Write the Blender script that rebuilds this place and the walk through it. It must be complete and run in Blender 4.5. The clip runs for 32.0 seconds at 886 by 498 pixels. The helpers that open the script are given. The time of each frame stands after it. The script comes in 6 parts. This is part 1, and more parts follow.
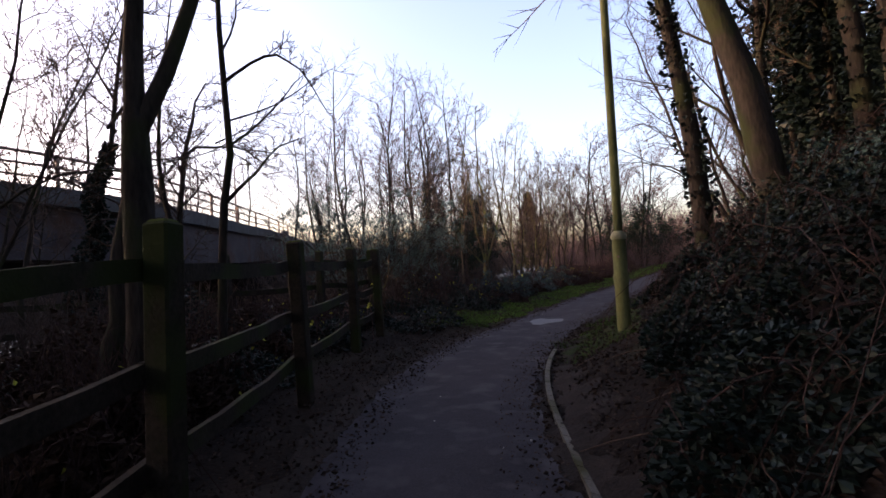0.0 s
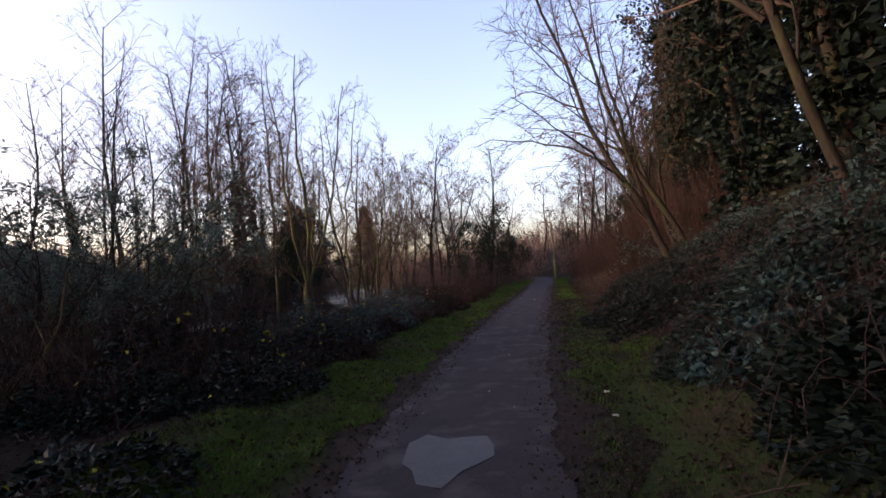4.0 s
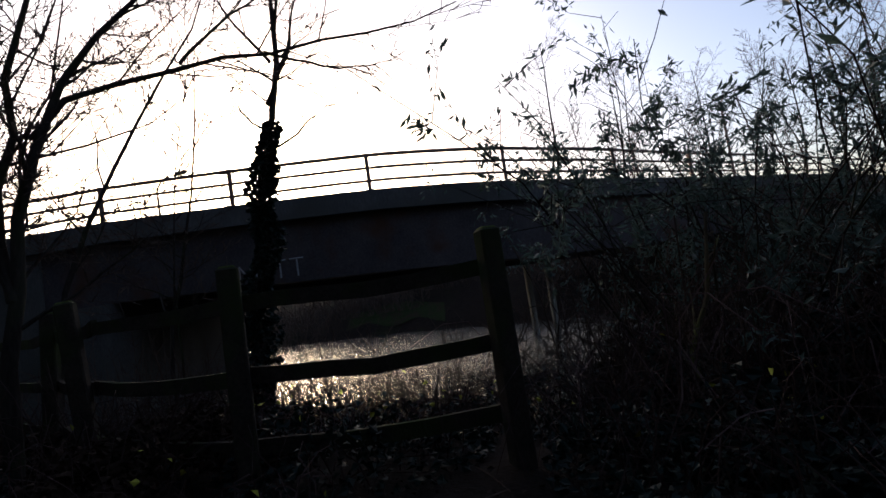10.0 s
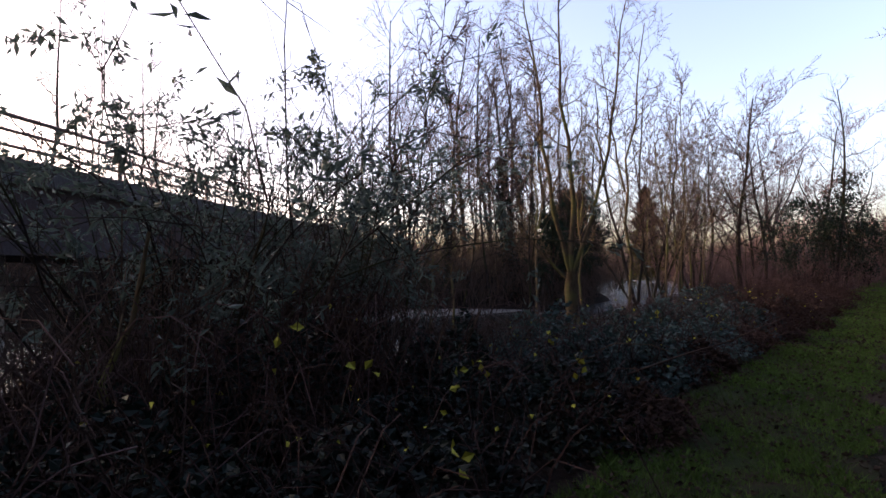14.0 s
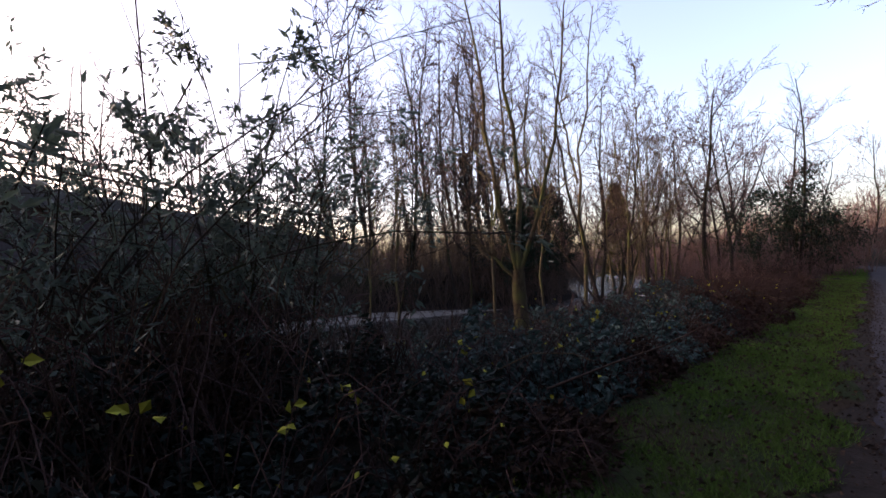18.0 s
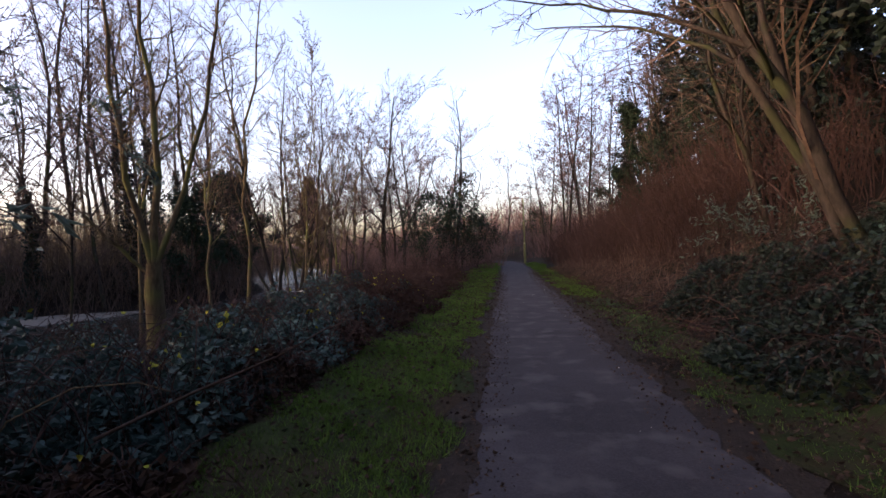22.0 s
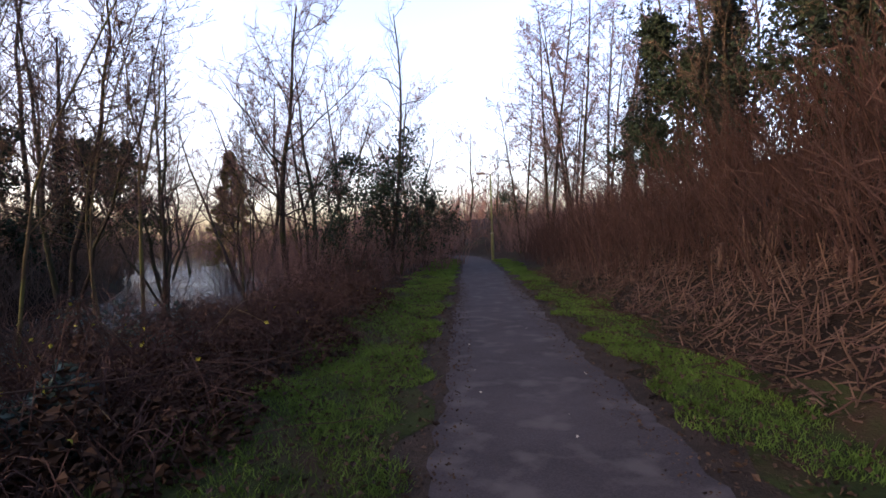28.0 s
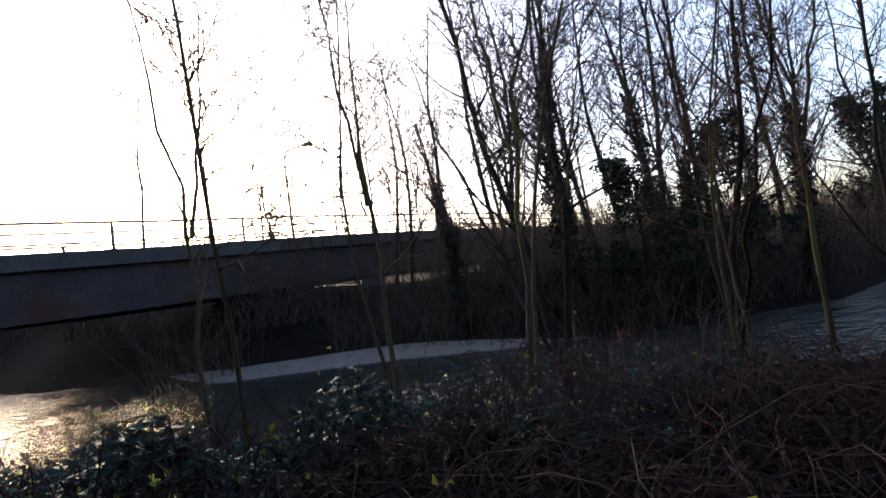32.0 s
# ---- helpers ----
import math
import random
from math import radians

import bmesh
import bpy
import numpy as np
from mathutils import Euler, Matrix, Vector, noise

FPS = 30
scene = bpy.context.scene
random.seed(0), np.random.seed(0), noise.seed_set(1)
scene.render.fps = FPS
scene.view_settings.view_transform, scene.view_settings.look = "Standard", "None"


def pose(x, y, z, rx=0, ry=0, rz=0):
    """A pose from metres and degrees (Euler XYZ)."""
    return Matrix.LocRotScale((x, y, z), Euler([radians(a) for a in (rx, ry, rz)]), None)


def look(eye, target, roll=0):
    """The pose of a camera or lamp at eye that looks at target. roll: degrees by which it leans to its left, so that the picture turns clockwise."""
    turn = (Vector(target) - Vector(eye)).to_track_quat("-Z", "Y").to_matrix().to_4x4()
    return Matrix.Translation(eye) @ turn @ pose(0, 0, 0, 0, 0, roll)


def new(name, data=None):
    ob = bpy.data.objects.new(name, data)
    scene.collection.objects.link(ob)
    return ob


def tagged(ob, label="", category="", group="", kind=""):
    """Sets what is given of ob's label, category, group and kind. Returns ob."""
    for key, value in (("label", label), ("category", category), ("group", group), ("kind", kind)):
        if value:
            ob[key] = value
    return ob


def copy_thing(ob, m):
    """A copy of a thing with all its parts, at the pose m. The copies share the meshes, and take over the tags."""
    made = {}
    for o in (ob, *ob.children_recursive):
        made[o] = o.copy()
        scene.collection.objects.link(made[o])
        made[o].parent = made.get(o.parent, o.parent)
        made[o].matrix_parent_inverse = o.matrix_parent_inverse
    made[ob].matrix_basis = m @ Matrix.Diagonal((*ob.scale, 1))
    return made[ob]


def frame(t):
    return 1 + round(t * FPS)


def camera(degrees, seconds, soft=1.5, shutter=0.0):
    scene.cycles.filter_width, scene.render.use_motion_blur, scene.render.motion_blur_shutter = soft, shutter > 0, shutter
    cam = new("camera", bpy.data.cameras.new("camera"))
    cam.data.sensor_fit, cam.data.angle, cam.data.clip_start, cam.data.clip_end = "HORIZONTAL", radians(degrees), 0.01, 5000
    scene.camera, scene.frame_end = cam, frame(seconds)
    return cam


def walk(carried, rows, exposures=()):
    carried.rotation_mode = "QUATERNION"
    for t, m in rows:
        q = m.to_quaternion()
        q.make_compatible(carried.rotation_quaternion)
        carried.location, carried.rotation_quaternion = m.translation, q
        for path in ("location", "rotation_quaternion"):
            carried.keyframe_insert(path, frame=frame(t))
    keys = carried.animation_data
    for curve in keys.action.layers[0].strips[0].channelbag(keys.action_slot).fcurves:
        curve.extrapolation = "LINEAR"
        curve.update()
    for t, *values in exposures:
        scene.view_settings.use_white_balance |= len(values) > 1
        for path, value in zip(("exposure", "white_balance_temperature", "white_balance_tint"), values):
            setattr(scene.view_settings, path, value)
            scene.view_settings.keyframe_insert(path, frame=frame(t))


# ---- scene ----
cam = camera(82.0, 32.0, soft=1.6)
PATH = [
    (0, (2.980, -0.130, 1.270), (1.955, 1.586, 1.314), -3.2),
    (0.5, (2.565, 0.575, 1.280), (1.554, 2.300, 1.296), -3.2),
    (1, (2.150, 1.280, 1.290), (1.140, 3.006, 1.325), -4.0),
    (1.5, (1.780, 2.085, 1.280), (0.943, 3.900, 1.330), -3.8),
    (2, (1.410, 2.890, 1.270), (0.596, 4.715, 1.329), -3.9),
    (2.5, (1.165, 3.600, 1.255), (0.518, 5.491, 1.302), -3.6),
    (3, (0.920, 4.310, 1.240), (0.370, 6.232, 1.286), -4.3),
    (3.5, (0.700, 5.000, 1.235), (0.317, 6.962, 1.306), -3.6),
    (5.5, (-0.420, 7.850, 1.210), (-1.090, 9.731, 1.331), -3.5),
    (6, (-0.610, 8.310, 1.210), (-1.304, 10.181, 1.344), -3.3),
    (6.5, (-0.930, 8.580, 1.230), (-2.158, 10.154, 1.382), -3.9),
    (7, (-1.140, 8.720, 1.250), (-2.787, 9.848, 1.442), -5.0),
    (7.5, (-1.175, 8.730, 1.255), (-3.062, 9.386, 1.421), -6.8),
    (8, (-1.210, 8.740, 1.260), (-3.198, 8.957, 1.385), -7.8),
    (8.5, (-1.208, 8.743, 1.260), (-3.207, 8.680, 1.385), -8.2),
    (9, (-1.207, 8.747, 1.260), (-3.203, 8.628, 1.387), -8.2),
    (9.5, (-1.205, 8.750, 1.260), (-3.201, 8.643, 1.394), -8.5),
    (10, (-1.203, 8.753, 1.260), (-3.200, 8.654, 1.411), -8.6),
    (10.5, (-1.202, 8.757, 1.260), (-3.200, 8.725, 1.411), -8.0),
    (11, (-1.200, 8.760, 1.260), (-3.191, 8.951, 1.373), -6.8),
    (11.5, (-1.225, 8.785, 1.260), (-3.162, 9.283, 1.301), -5.5),
    (12, (-1.250, 8.810, 1.260), (-3.066, 9.647, 1.319), -3.4),
    (12.5, (-1.250, 8.830, 1.260), (-2.928, 9.918, 1.255), -0.6),
    (13, (-1.250, 8.850, 1.260), (-2.869, 10.023, 1.244), 2.2),
    (13.5, (-1.210, 8.990, 1.240), (-2.665, 10.361, 1.309), 0.0),
    (14, (-1.180, 9.290, 1.230), (-2.528, 10.765, 1.309), -1.0),
    (14.5, (-1.140, 9.570, 1.210), (-2.203, 11.264, 1.197), 0.2),
    (16.5, (-1.090, 10.330, 1.200), (-2.286, 11.928, 1.313), -2.5),
    (17, (-1.110, 10.350, 1.200), (-2.345, 11.920, 1.285), -2.5),
    (17.5, (-1.125, 10.355, 1.203), (-2.396, 11.895, 1.300), -2.7),
    (18, (-1.140, 10.360, 1.205), (-2.424, 11.891, 1.284), -2.7),
    (18.5, (-1.150, 10.360, 1.208), (-2.455, 11.872, 1.292), -2.2),
    (19, (-1.160, 10.360, 1.210), (-2.516, 11.827, 1.285), -1.9),
    (19.5, (-1.160, 10.360, 1.210), (-2.483, 11.858, 1.275), -0.7),
    (20, (-1.160, 10.360, 1.210), (-2.422, 11.910, 1.279), -0.3),
    (20.5, (-1.120, 10.450, 1.190), (-2.239, 12.105, 1.278), -1.8),
    (21, (-1.000, 10.690, 1.170), (-1.923, 12.462, 1.252), -3.2),
    (21.5, (-0.950, 11.060, 1.160), (-1.464, 12.993, 1.141), -4.0),
    (22, (-0.950, 11.480, 1.165), (-1.196, 13.465, 1.169), -2.1),
    (22.5, (-0.970, 11.990, 1.180), (-1.059, 13.988, 1.169), -3.1),
    (23, (-1.010, 12.550, 1.200), (-0.987, 14.550, 1.205), -0.4),
    (23.5, (-1.030, 13.180, 1.200), (-1.043, 15.180, 1.204), -1.8),
    (24, (-1.060, 13.850, 1.205), (-1.048, 15.850, 1.218), 0.3),
    (24.5, (-1.070, 14.580, 1.210), (-1.074, 16.580, 1.220), 0.0),
    (25, (-1.080, 15.350, 1.220), (-1.101, 17.350, 1.228), -0.3),
    (25.5, (-1.070, 16.150, 1.220), (-1.084, 18.150, 1.228), -1.8),
    (27.5, (-0.980, 19.800, 1.200), (-1.010, 21.800, 1.176), -2.6),
    (28, (-0.950, 20.700, 1.200), (-1.049, 22.697, 1.162), -1.9),
    (28.5, (-0.940, 21.520, 1.200), (-1.063, 23.516, 1.172), -2.2),
    (29, (-0.960, 22.300, 1.200), (-1.107, 24.295, 1.182), -2.5),
    (29.5, (-1.030, 23.100, 1.190), (-1.060, 25.100, 1.197), -1.1),
    (30, (-1.100, 23.750, 1.200), (-1.309, 25.739, 1.234), -2.7),
    (30.5, (-1.220, 24.200, 1.240), (-1.817, 26.107, 1.308), -2.3),
    (31, (-1.380, 24.420, 1.270), (-2.666, 25.946, 1.364), -5.1),
    (31.5, (-1.450, 24.530, 1.270), (-3.187, 25.515, 1.362), -6.6),
    (32, (-1.450, 24.620, 1.280), (-3.422, 24.931, 1.401), -8.0),
]
walk(cam, [(t, look(eye, target, roll)) for t, eye, target, roll in PATH],
     [(t, stops - 0.15, 5750 if 8 < t < 12 or t > 31 else 6350, 18 if 8 < t < 12 or t > 31 else 32) for t, stops in ((0.0, 2.5), (3.0, 2.38), (6.0, 2.4), (7.5, 1.8), (9.0, 1.2), (11.0, 1.2), (13.0, 2.35), (17.0, 2.5), (21.0, 2.6), (23.0, 2.75), (28.0, 2.9), (30.5, 2.9), (32.0, 2.5))])

# ---- world, sun ----
SUN_HEADING, SUN_ELEVATION = 112.0, 9.0
world = bpy.data.worlds.new("dusk_sky")
scene.world = world
world.use_nodes = True
wn = world.node_tree.nodes
sky = wn.new("ShaderNodeTexSky")
sky.sky_type = "NISHITA"
sky.sun_disc = False
sky.sun_elevation = radians(SUN_ELEVATION)
sky.sun_rotation = radians(-SUN_HEADING)
sky.air_density, sky.dust_density, sky.ozone_density = 0.85, 4.0, 0.7
wn["Background"].inputs["Strength"].default_value = 0.15
world.node_tree.links.new(sky.outputs["Color"], wn["Background"].inputs["Color"])
sun = new("sun", bpy.data.lights.new("sun", "SUN"))
sun.data.energy, sun.data.angle, sun.data.color = 0.3, radians(2.0), (1.0, 0.72, 0.45)
_h, _e = radians(SUN_HEADING), radians(SUN_ELEVATION)
sun.matrix_world = look((-math.sin(_h) * math.cos(_e) * 50, math.cos(_h) * math.cos(_e) * 50, math.sin(_e) * 50), (0, 0, 0))

# ---- materials ----
def material(name, dark, light, scale=6.0, rough=0.85, bump=0.4, fine=40.0, stain=None, stain_scale=0.7, stain_amount=0.5,
             stretch=(1, 1, 1), vary=0.0, metal=0.0, spec=0.05, bump_size=0.02, through_light=0.0):
    m = bpy.data.materials.new(name)
    m.use_nodes = True
    nt = m.node_tree
    nodes, links = nt.nodes, nt.links
    bsdf = nodes["Principled BSDF"]
    geo = nodes.new("ShaderNodeNewGeometry")
    mapping = nodes.new("ShaderNodeMapping")
    mapping.inputs["Scale"].default_value = stretch
    links.new(geo.outputs["Position"], mapping.inputs["Vector"])
    big = nodes.new("ShaderNodeTexNoise")
    big.inputs["Scale"].default_value, big.inputs["Detail"].default_value, big.inputs["Roughness"].default_value = scale, 5, 0.65
    links.new(mapping.outputs["Vector"], big.inputs["Vector"])
    small = nodes.new("ShaderNodeTexNoise")
    small.inputs["Scale"].default_value, small.inputs["Detail"].default_value = fine, 4
    links.new(mapping.outputs["Vector"], small.inputs["Vector"])
    ramp = nodes.new("ShaderNodeValToRGB")
    ramp.color_ramp.elements[0].position, ramp.color_ramp.elements[1].position = 0.32, 0.68
    ramp.color_ramp.elements[0].color, ramp.color_ramp.elements[1].color = (*dark, 1), (*light, 1)
    half = nodes.new("ShaderNodeMix")
    half.inputs[0].default_value = 0.45
    links.new(big.outputs["Fac"], half.inputs[2])
    links.new(small.outputs["Fac"], half.inputs[3])
    links.new(half.outputs[0], ramp.inputs["Fac"])
    colour = ramp.outputs["Color"]
    if stain:
        patch = nodes.new("ShaderNodeTexNoise")
        patch.inputs["Scale"].default_value, patch.inputs["Detail"].default_value = stain_scale, 6
        links.new(geo.outputs["Position"], patch.inputs["Vector"])
        edge = nodes.new("ShaderNodeMapRange")
        edge.inputs["From Min"].default_value, edge.inputs["From Max"].default_value = 0.62 - stain_amount * 0.3, 0.75 - stain_amount * 0.25
        links.new(patch.outputs["Fac"], edge.inputs["Value"])
        mix = nodes.new("ShaderNodeMix")
        mix.data_type = "RGBA"
        links.new(edge.outputs["Result"], mix.inputs[0])
        links.new(colour, mix.inputs[6])
        mix.inputs[7].default_value = (*stain, 1)
        colour = mix.outputs[2]
    if vary:
        info = nodes.new("ShaderNodeNewGeometry")
        obj = nodes.new("ShaderNodeObjectInfo")
        add = nodes.new("ShaderNodeMath")
        add.operation = "ADD"
        links.new(info.outputs["Random Per Island"], add.inputs[0])
        links.new(obj.outputs["Random"], add.inputs[1])
        span = nodes.new("ShaderNodeMapRange")
        span.inputs["From Max"].default_value = 2.0
        span.inputs["To Min"].default_value, span.inputs["To Max"].default_value = 1 - vary, 1 + vary
        links.new(add.outputs[0], span.inputs["Value"])
        hsv = nodes.new("ShaderNodeHueSaturation")
        links.new(span.outputs["Result"], hsv.inputs["Value"])
        links.new(colour, hsv.inputs["Color"])
        colour = hsv.outputs["Color"]
    links.new(colour, bsdf.inputs["Base Color"])
    bsdf.inputs["Roughness"].default_value, bsdf.inputs["Metallic"].default_value = rough, metal
    bsdf.inputs["Specular IOR Level"].default_value = spec
    if through_light:
        thin = nodes.new("ShaderNodeBsdfTranslucent")
        links.new(colour, thin.inputs["Color"])
        both = nodes.new("ShaderNodeMixShader")
        both.inputs[0].default_value = through_light
        links.new(bsdf.outputs[0], both.inputs[1])
        links.new(thin.outputs[0], both.inputs[2])
        links.new(both.outputs[0], nodes["Material Output"].inputs["Surface"])
    if bump:
        b = nodes.new("ShaderNodeBump")
        b.inputs["Strength"].default_value, b.inputs["Distance"].default_value = bump, bump_size
        links.new(half.outputs[0], b.inputs["Height"])
        links.new(b.outputs["Normal"], bsdf.inputs["Normal"])
    return m


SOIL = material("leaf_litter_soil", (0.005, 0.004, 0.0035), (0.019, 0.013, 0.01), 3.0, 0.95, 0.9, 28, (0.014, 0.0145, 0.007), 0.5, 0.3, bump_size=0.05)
ASPHALT = material("worn_asphalt", (0.022, 0.0205, 0.0235), (0.046, 0.042, 0.048), 1.3, 0.9, 0.5, 90, (0.056, 0.0525, 0.056), 3.4, 0.32, bump_size=0.008)
DAMP_SHEEN = material("damp_asphalt_sky_sheen", (0.03, 0.028, 0.032), (0.056, 0.052, 0.058), 5.0, 0.5, 0.4, 60, spec=0.15, bump_size=0.006)
EDGE_SOIL = material("trodden_edge_soil", (0.012, 0.01, 0.009), (0.036, 0.028, 0.024), 5.0, 0.95, 0.8, 60, bump_size=0.03)
GRASS = material("verge_grass", (0.025, 0.05, 0.01), (0.08, 0.14, 0.028), 1.1, 0.7, 0.0, 7, vary=0.45, through_light=0.25)
TURF = material("verge_turf", (0.01, 0.015, 0.005), (0.024, 0.033, 0.011), 6.0, 0.95, 0.8, 45, (0.026, 0.018, 0.012), 1.6, 0.5, bump_size=0.03)
SAND = material("river_gravel", (0.08, 0.07, 0.06), (0.19, 0.17, 0.148), 3.0, 0.9, 0.6, 50)
BARK = material("grey_brown_bark", (0.012, 0.0098, 0.0085), (0.044, 0.035, 0.029), 5.0, 0.9, 0.9, 30, (0.028, 0.031, 0.014), 1.8, 0.4, stretch=(1, 1, 0.25), bump_size=0.03)
BARK_TAN = material("ochre_alder_bark", (0.04, 0.03, 0.018), (0.125, 0.095, 0.055), 5.0, 0.9, 0.8, 30, (0.1, 0.1, 0.035), 1.8, 0.4, stretch=(1, 1, 0.3), bump_size=0.02)
TWIG = material("dark_twigs", (0.032, 0.023, 0.018), (0.095, 0.065, 0.05), 3.0, 0.9, 0.0, 12, vary=0.3)
TWIG_RED = material("purple_brown_twigs", (0.055, 0.034, 0.032), (0.14, 0.088, 0.078), 3.0, 0.9, 0.0, 12, vary=0.3)
TWIG_TAN = material("tan_twigs", (0.06, 0.045, 0.03), (0.15, 0.11, 0.065), 3.0, 0.9, 0.0, 12, vary=0.3)
STALK = material("dead_red_brown_stalks", (0.02, 0.0125, 0.0115), (0.06, 0.036, 0.031), 4.0, 0.85, 0.0, 30, vary=0.4)
STRAW = material("pale_cut_stalks", (0.024, 0.0165, 0.0135), (0.08, 0.054, 0.043), 4.0, 0.85, 0.0, 30, vary=0.4)
# also the darker leaf colour for brambles that lie in shade
IVY_SHADED_BRAMBLE = material("ivy_and_shaded_bramble_leaves", (0.005, 0.009, 0.007), (0.013, 0.021, 0.016), 5.0, 0.45, 0.0, 30, vary=0.5, spec=0.08)
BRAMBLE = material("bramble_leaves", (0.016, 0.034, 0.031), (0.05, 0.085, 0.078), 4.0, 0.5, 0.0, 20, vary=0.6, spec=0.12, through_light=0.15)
SHRUB = material("grey_green_shrub_leaves", (0.032, 0.055, 0.044), (0.09, 0.125, 0.105), 4.0, 0.45, 0.0, 20, vary=0.45, spec=0.3, through_light=0.4)
YELLOW = material("yellowing_leaves", (0.19, 0.19, 0.02), (0.36, 0.34, 0.045), 5.0, 0.6, 0.0, 20, vary=0.2)
BRACKEN = material("dead_bracken", (0.012, 0.0075, 0.0055), (0.05, 0.03, 0.02), 4.0, 0.85, 0.0, 25, vary=0.6)
DEAD_LEAF = material("fallen_leaves", (0.014, 0.01, 0.008), (0.06, 0.041, 0.031), 6.0, 0.8, 0.0, 30, vary=0.6)
CONIFER = material("conifer_foliage", (0.035, 0.035, 0.012), (0.12, 0.1, 0.035), 2.0, 0.8, 0.0, 12, vary=0.4)
DARK_CONIFER = material("dark_evergreen_foliage", (0.008, 0.014, 0.009), (0.024, 0.036, 0.022), 2.0, 0.8, 0.0, 12, vary=0.4)
TIMBER = material("weathered_fence_timber", (0.015, 0.012, 0.0095), (0.046, 0.036, 0.027), 6.0, 0.9, 0.7, 45, (0.029, 0.035, 0.013), 2.2, 0.55, stretch=(1, 1, 1), bump_size=0.015)
CONCRETE = material("stained_concrete", (0.045, 0.042, 0.041), (0.1, 0.094, 0.09), 1.2, 0.9, 0.5, 25, (0.06, 0.056, 0.05), 0.5, 0.6, stretch=(1, 1, 0.35), bump_size=0.02)
GIRDER = material("dark_bridge_beam", (0.03, 0.025, 0.027), (0.075, 0.062, 0.06), 0.9, 0.8, 0.4, 20, (0.06, 0.032, 0.022), 0.8, 0.25, bump_size=0.02)
RAIL = material("rusted_painted_rail", (0.08, 0.055, 0.045), (0.2, 0.14, 0.11), 8.0, 0.6, 0.3, 60, metal=0.3)
LAMP_PAINT = material("faded_green_lamp_paint", (0.07, 0.078, 0.03), (0.15, 0.155, 0.065), 3.0, 0.6, 0.3, 40, (0.05, 0.055, 0.024), 1.5, 0.4, stretch=(1, 1, 0.3))
LAMP_CAP = material("pale_lamp_collar", (0.12, 0.12, 0.07), (0.22, 0.21, 0.13), 8.0, 0.6, 0.2, 50)
MOSS = material("post_top_moss", (0.03, 0.04, 0.01), (0.085, 0.1, 0.025), 12.0, 0.95, 0.8, 70, bump_size=0.01)
KERB = material("concrete_edging", (0.07, 0.065, 0.055), (0.15, 0.14, 0.115), 4.0, 0.9, 0.5, 50, (0.05, 0.05, 0.025), 2.0, 0.5)
CHALK = material("pale_paint_marks", (0.16, 0.155, 0.155), (0.26, 0.25, 0.25), 8.0, 0.8, 0.0, 60)
STONE = material("pale_litter", (0.25, 0.24, 0.21), (0.45, 0.43, 0.38), 20.0, 0.7, 0.2, 60)

WATER = bpy.data.materials.new("river_water")
WATER.use_nodes = True
_n, _l = WATER.node_tree.nodes, WATER.node_tree.links
_b = _n["Principled BSDF"]
_b.inputs["Base Color"].default_value = (0.018, 0.022, 0.02, 1)
_b.inputs["Roughness"].default_value, _b.inputs["Specular IOR Level"].default_value, _b.inputs["IOR"].default_value = 0.08, 0.6, 1.33
_g = _n.new("ShaderNodeNewGeometry")
_w1, _w2 = _n.new("ShaderNodeTexNoise"), _n.new("ShaderNodeTexNoise")
_w1.inputs["Scale"].default_value, _w1.inputs["Detail"].default_value = 3.2, 5
_w2.inputs["Scale"].default_value, _w2.inputs["Detail"].default_value = 0.35, 2
_m = _n.new("ShaderNodeMapping")
_m.inputs["Scale"].default_value = (1.0, 0.7, 1.0)
_l.new(_g.outputs["Position"], _m.inputs["Vector"])
_l.new(_m.outputs["Vector"], _w1.inputs["Vector"])
_l.new(_g.outputs["Position"], _w2.inputs["Vector"])
_mul = _n.new("ShaderNodeMath")
_mul.operation = "MULTIPLY"
_l.new(_w1.outputs["Fac"], _mul.inputs[0])
_l.new(_w2.outputs["Fac"], _mul.inputs[1])
# the pool between the bridge and the bend lies calm, the riffle below it is broken
_sep = _n.new("ShaderNodeSeparateXYZ")
_l.new(_g.outputs["Position"], _sep.inputs[0])
_calm = _n.new("ShaderNodeValToRGB")
_along = _n.new("ShaderNodeMapRange")
_along.inputs["From Min"].default_value, _along.inputs["From Max"].default_value = -10.0, 50.0
_l.new(_sep.outputs["Y"], _along.inputs["Value"])
_l.new(_along.outputs["Result"], _calm.inputs["Fac"])
_calm.color_ramp.elements[0].position, _calm.color_ramp.elements[0].color = 0.33, (0.8, 0.8, 0.8, 1)
_calm.color_ramp.elements[1].position, _calm.color_ramp.elements[1].color = 0.7, (1, 1, 1, 1)
for _at, _v in ((0.45, 0.12), (0.61, 0.12)):
    _e = _calm.color_ramp.elements.new(_at)
    _e.color = (_v, _v, _v, 1)
_rip = _n.new("ShaderNodeMath")
_rip.operation = "MULTIPLY"
_l.new(_mul.outputs[0], _rip.inputs[0])
_l.new(_calm.outputs["Color"], _rip.inputs[1])
_bp = _n.new("ShaderNodeBump")
_bp.inputs["Strength"].default_value, _bp.inputs["Distance"].default_value = 1.0, 0.35
_l.new(_rip.outputs[0], _bp.inputs["Height"])
_l.new(_bp.outputs["Normal"], _b.inputs["Normal"])

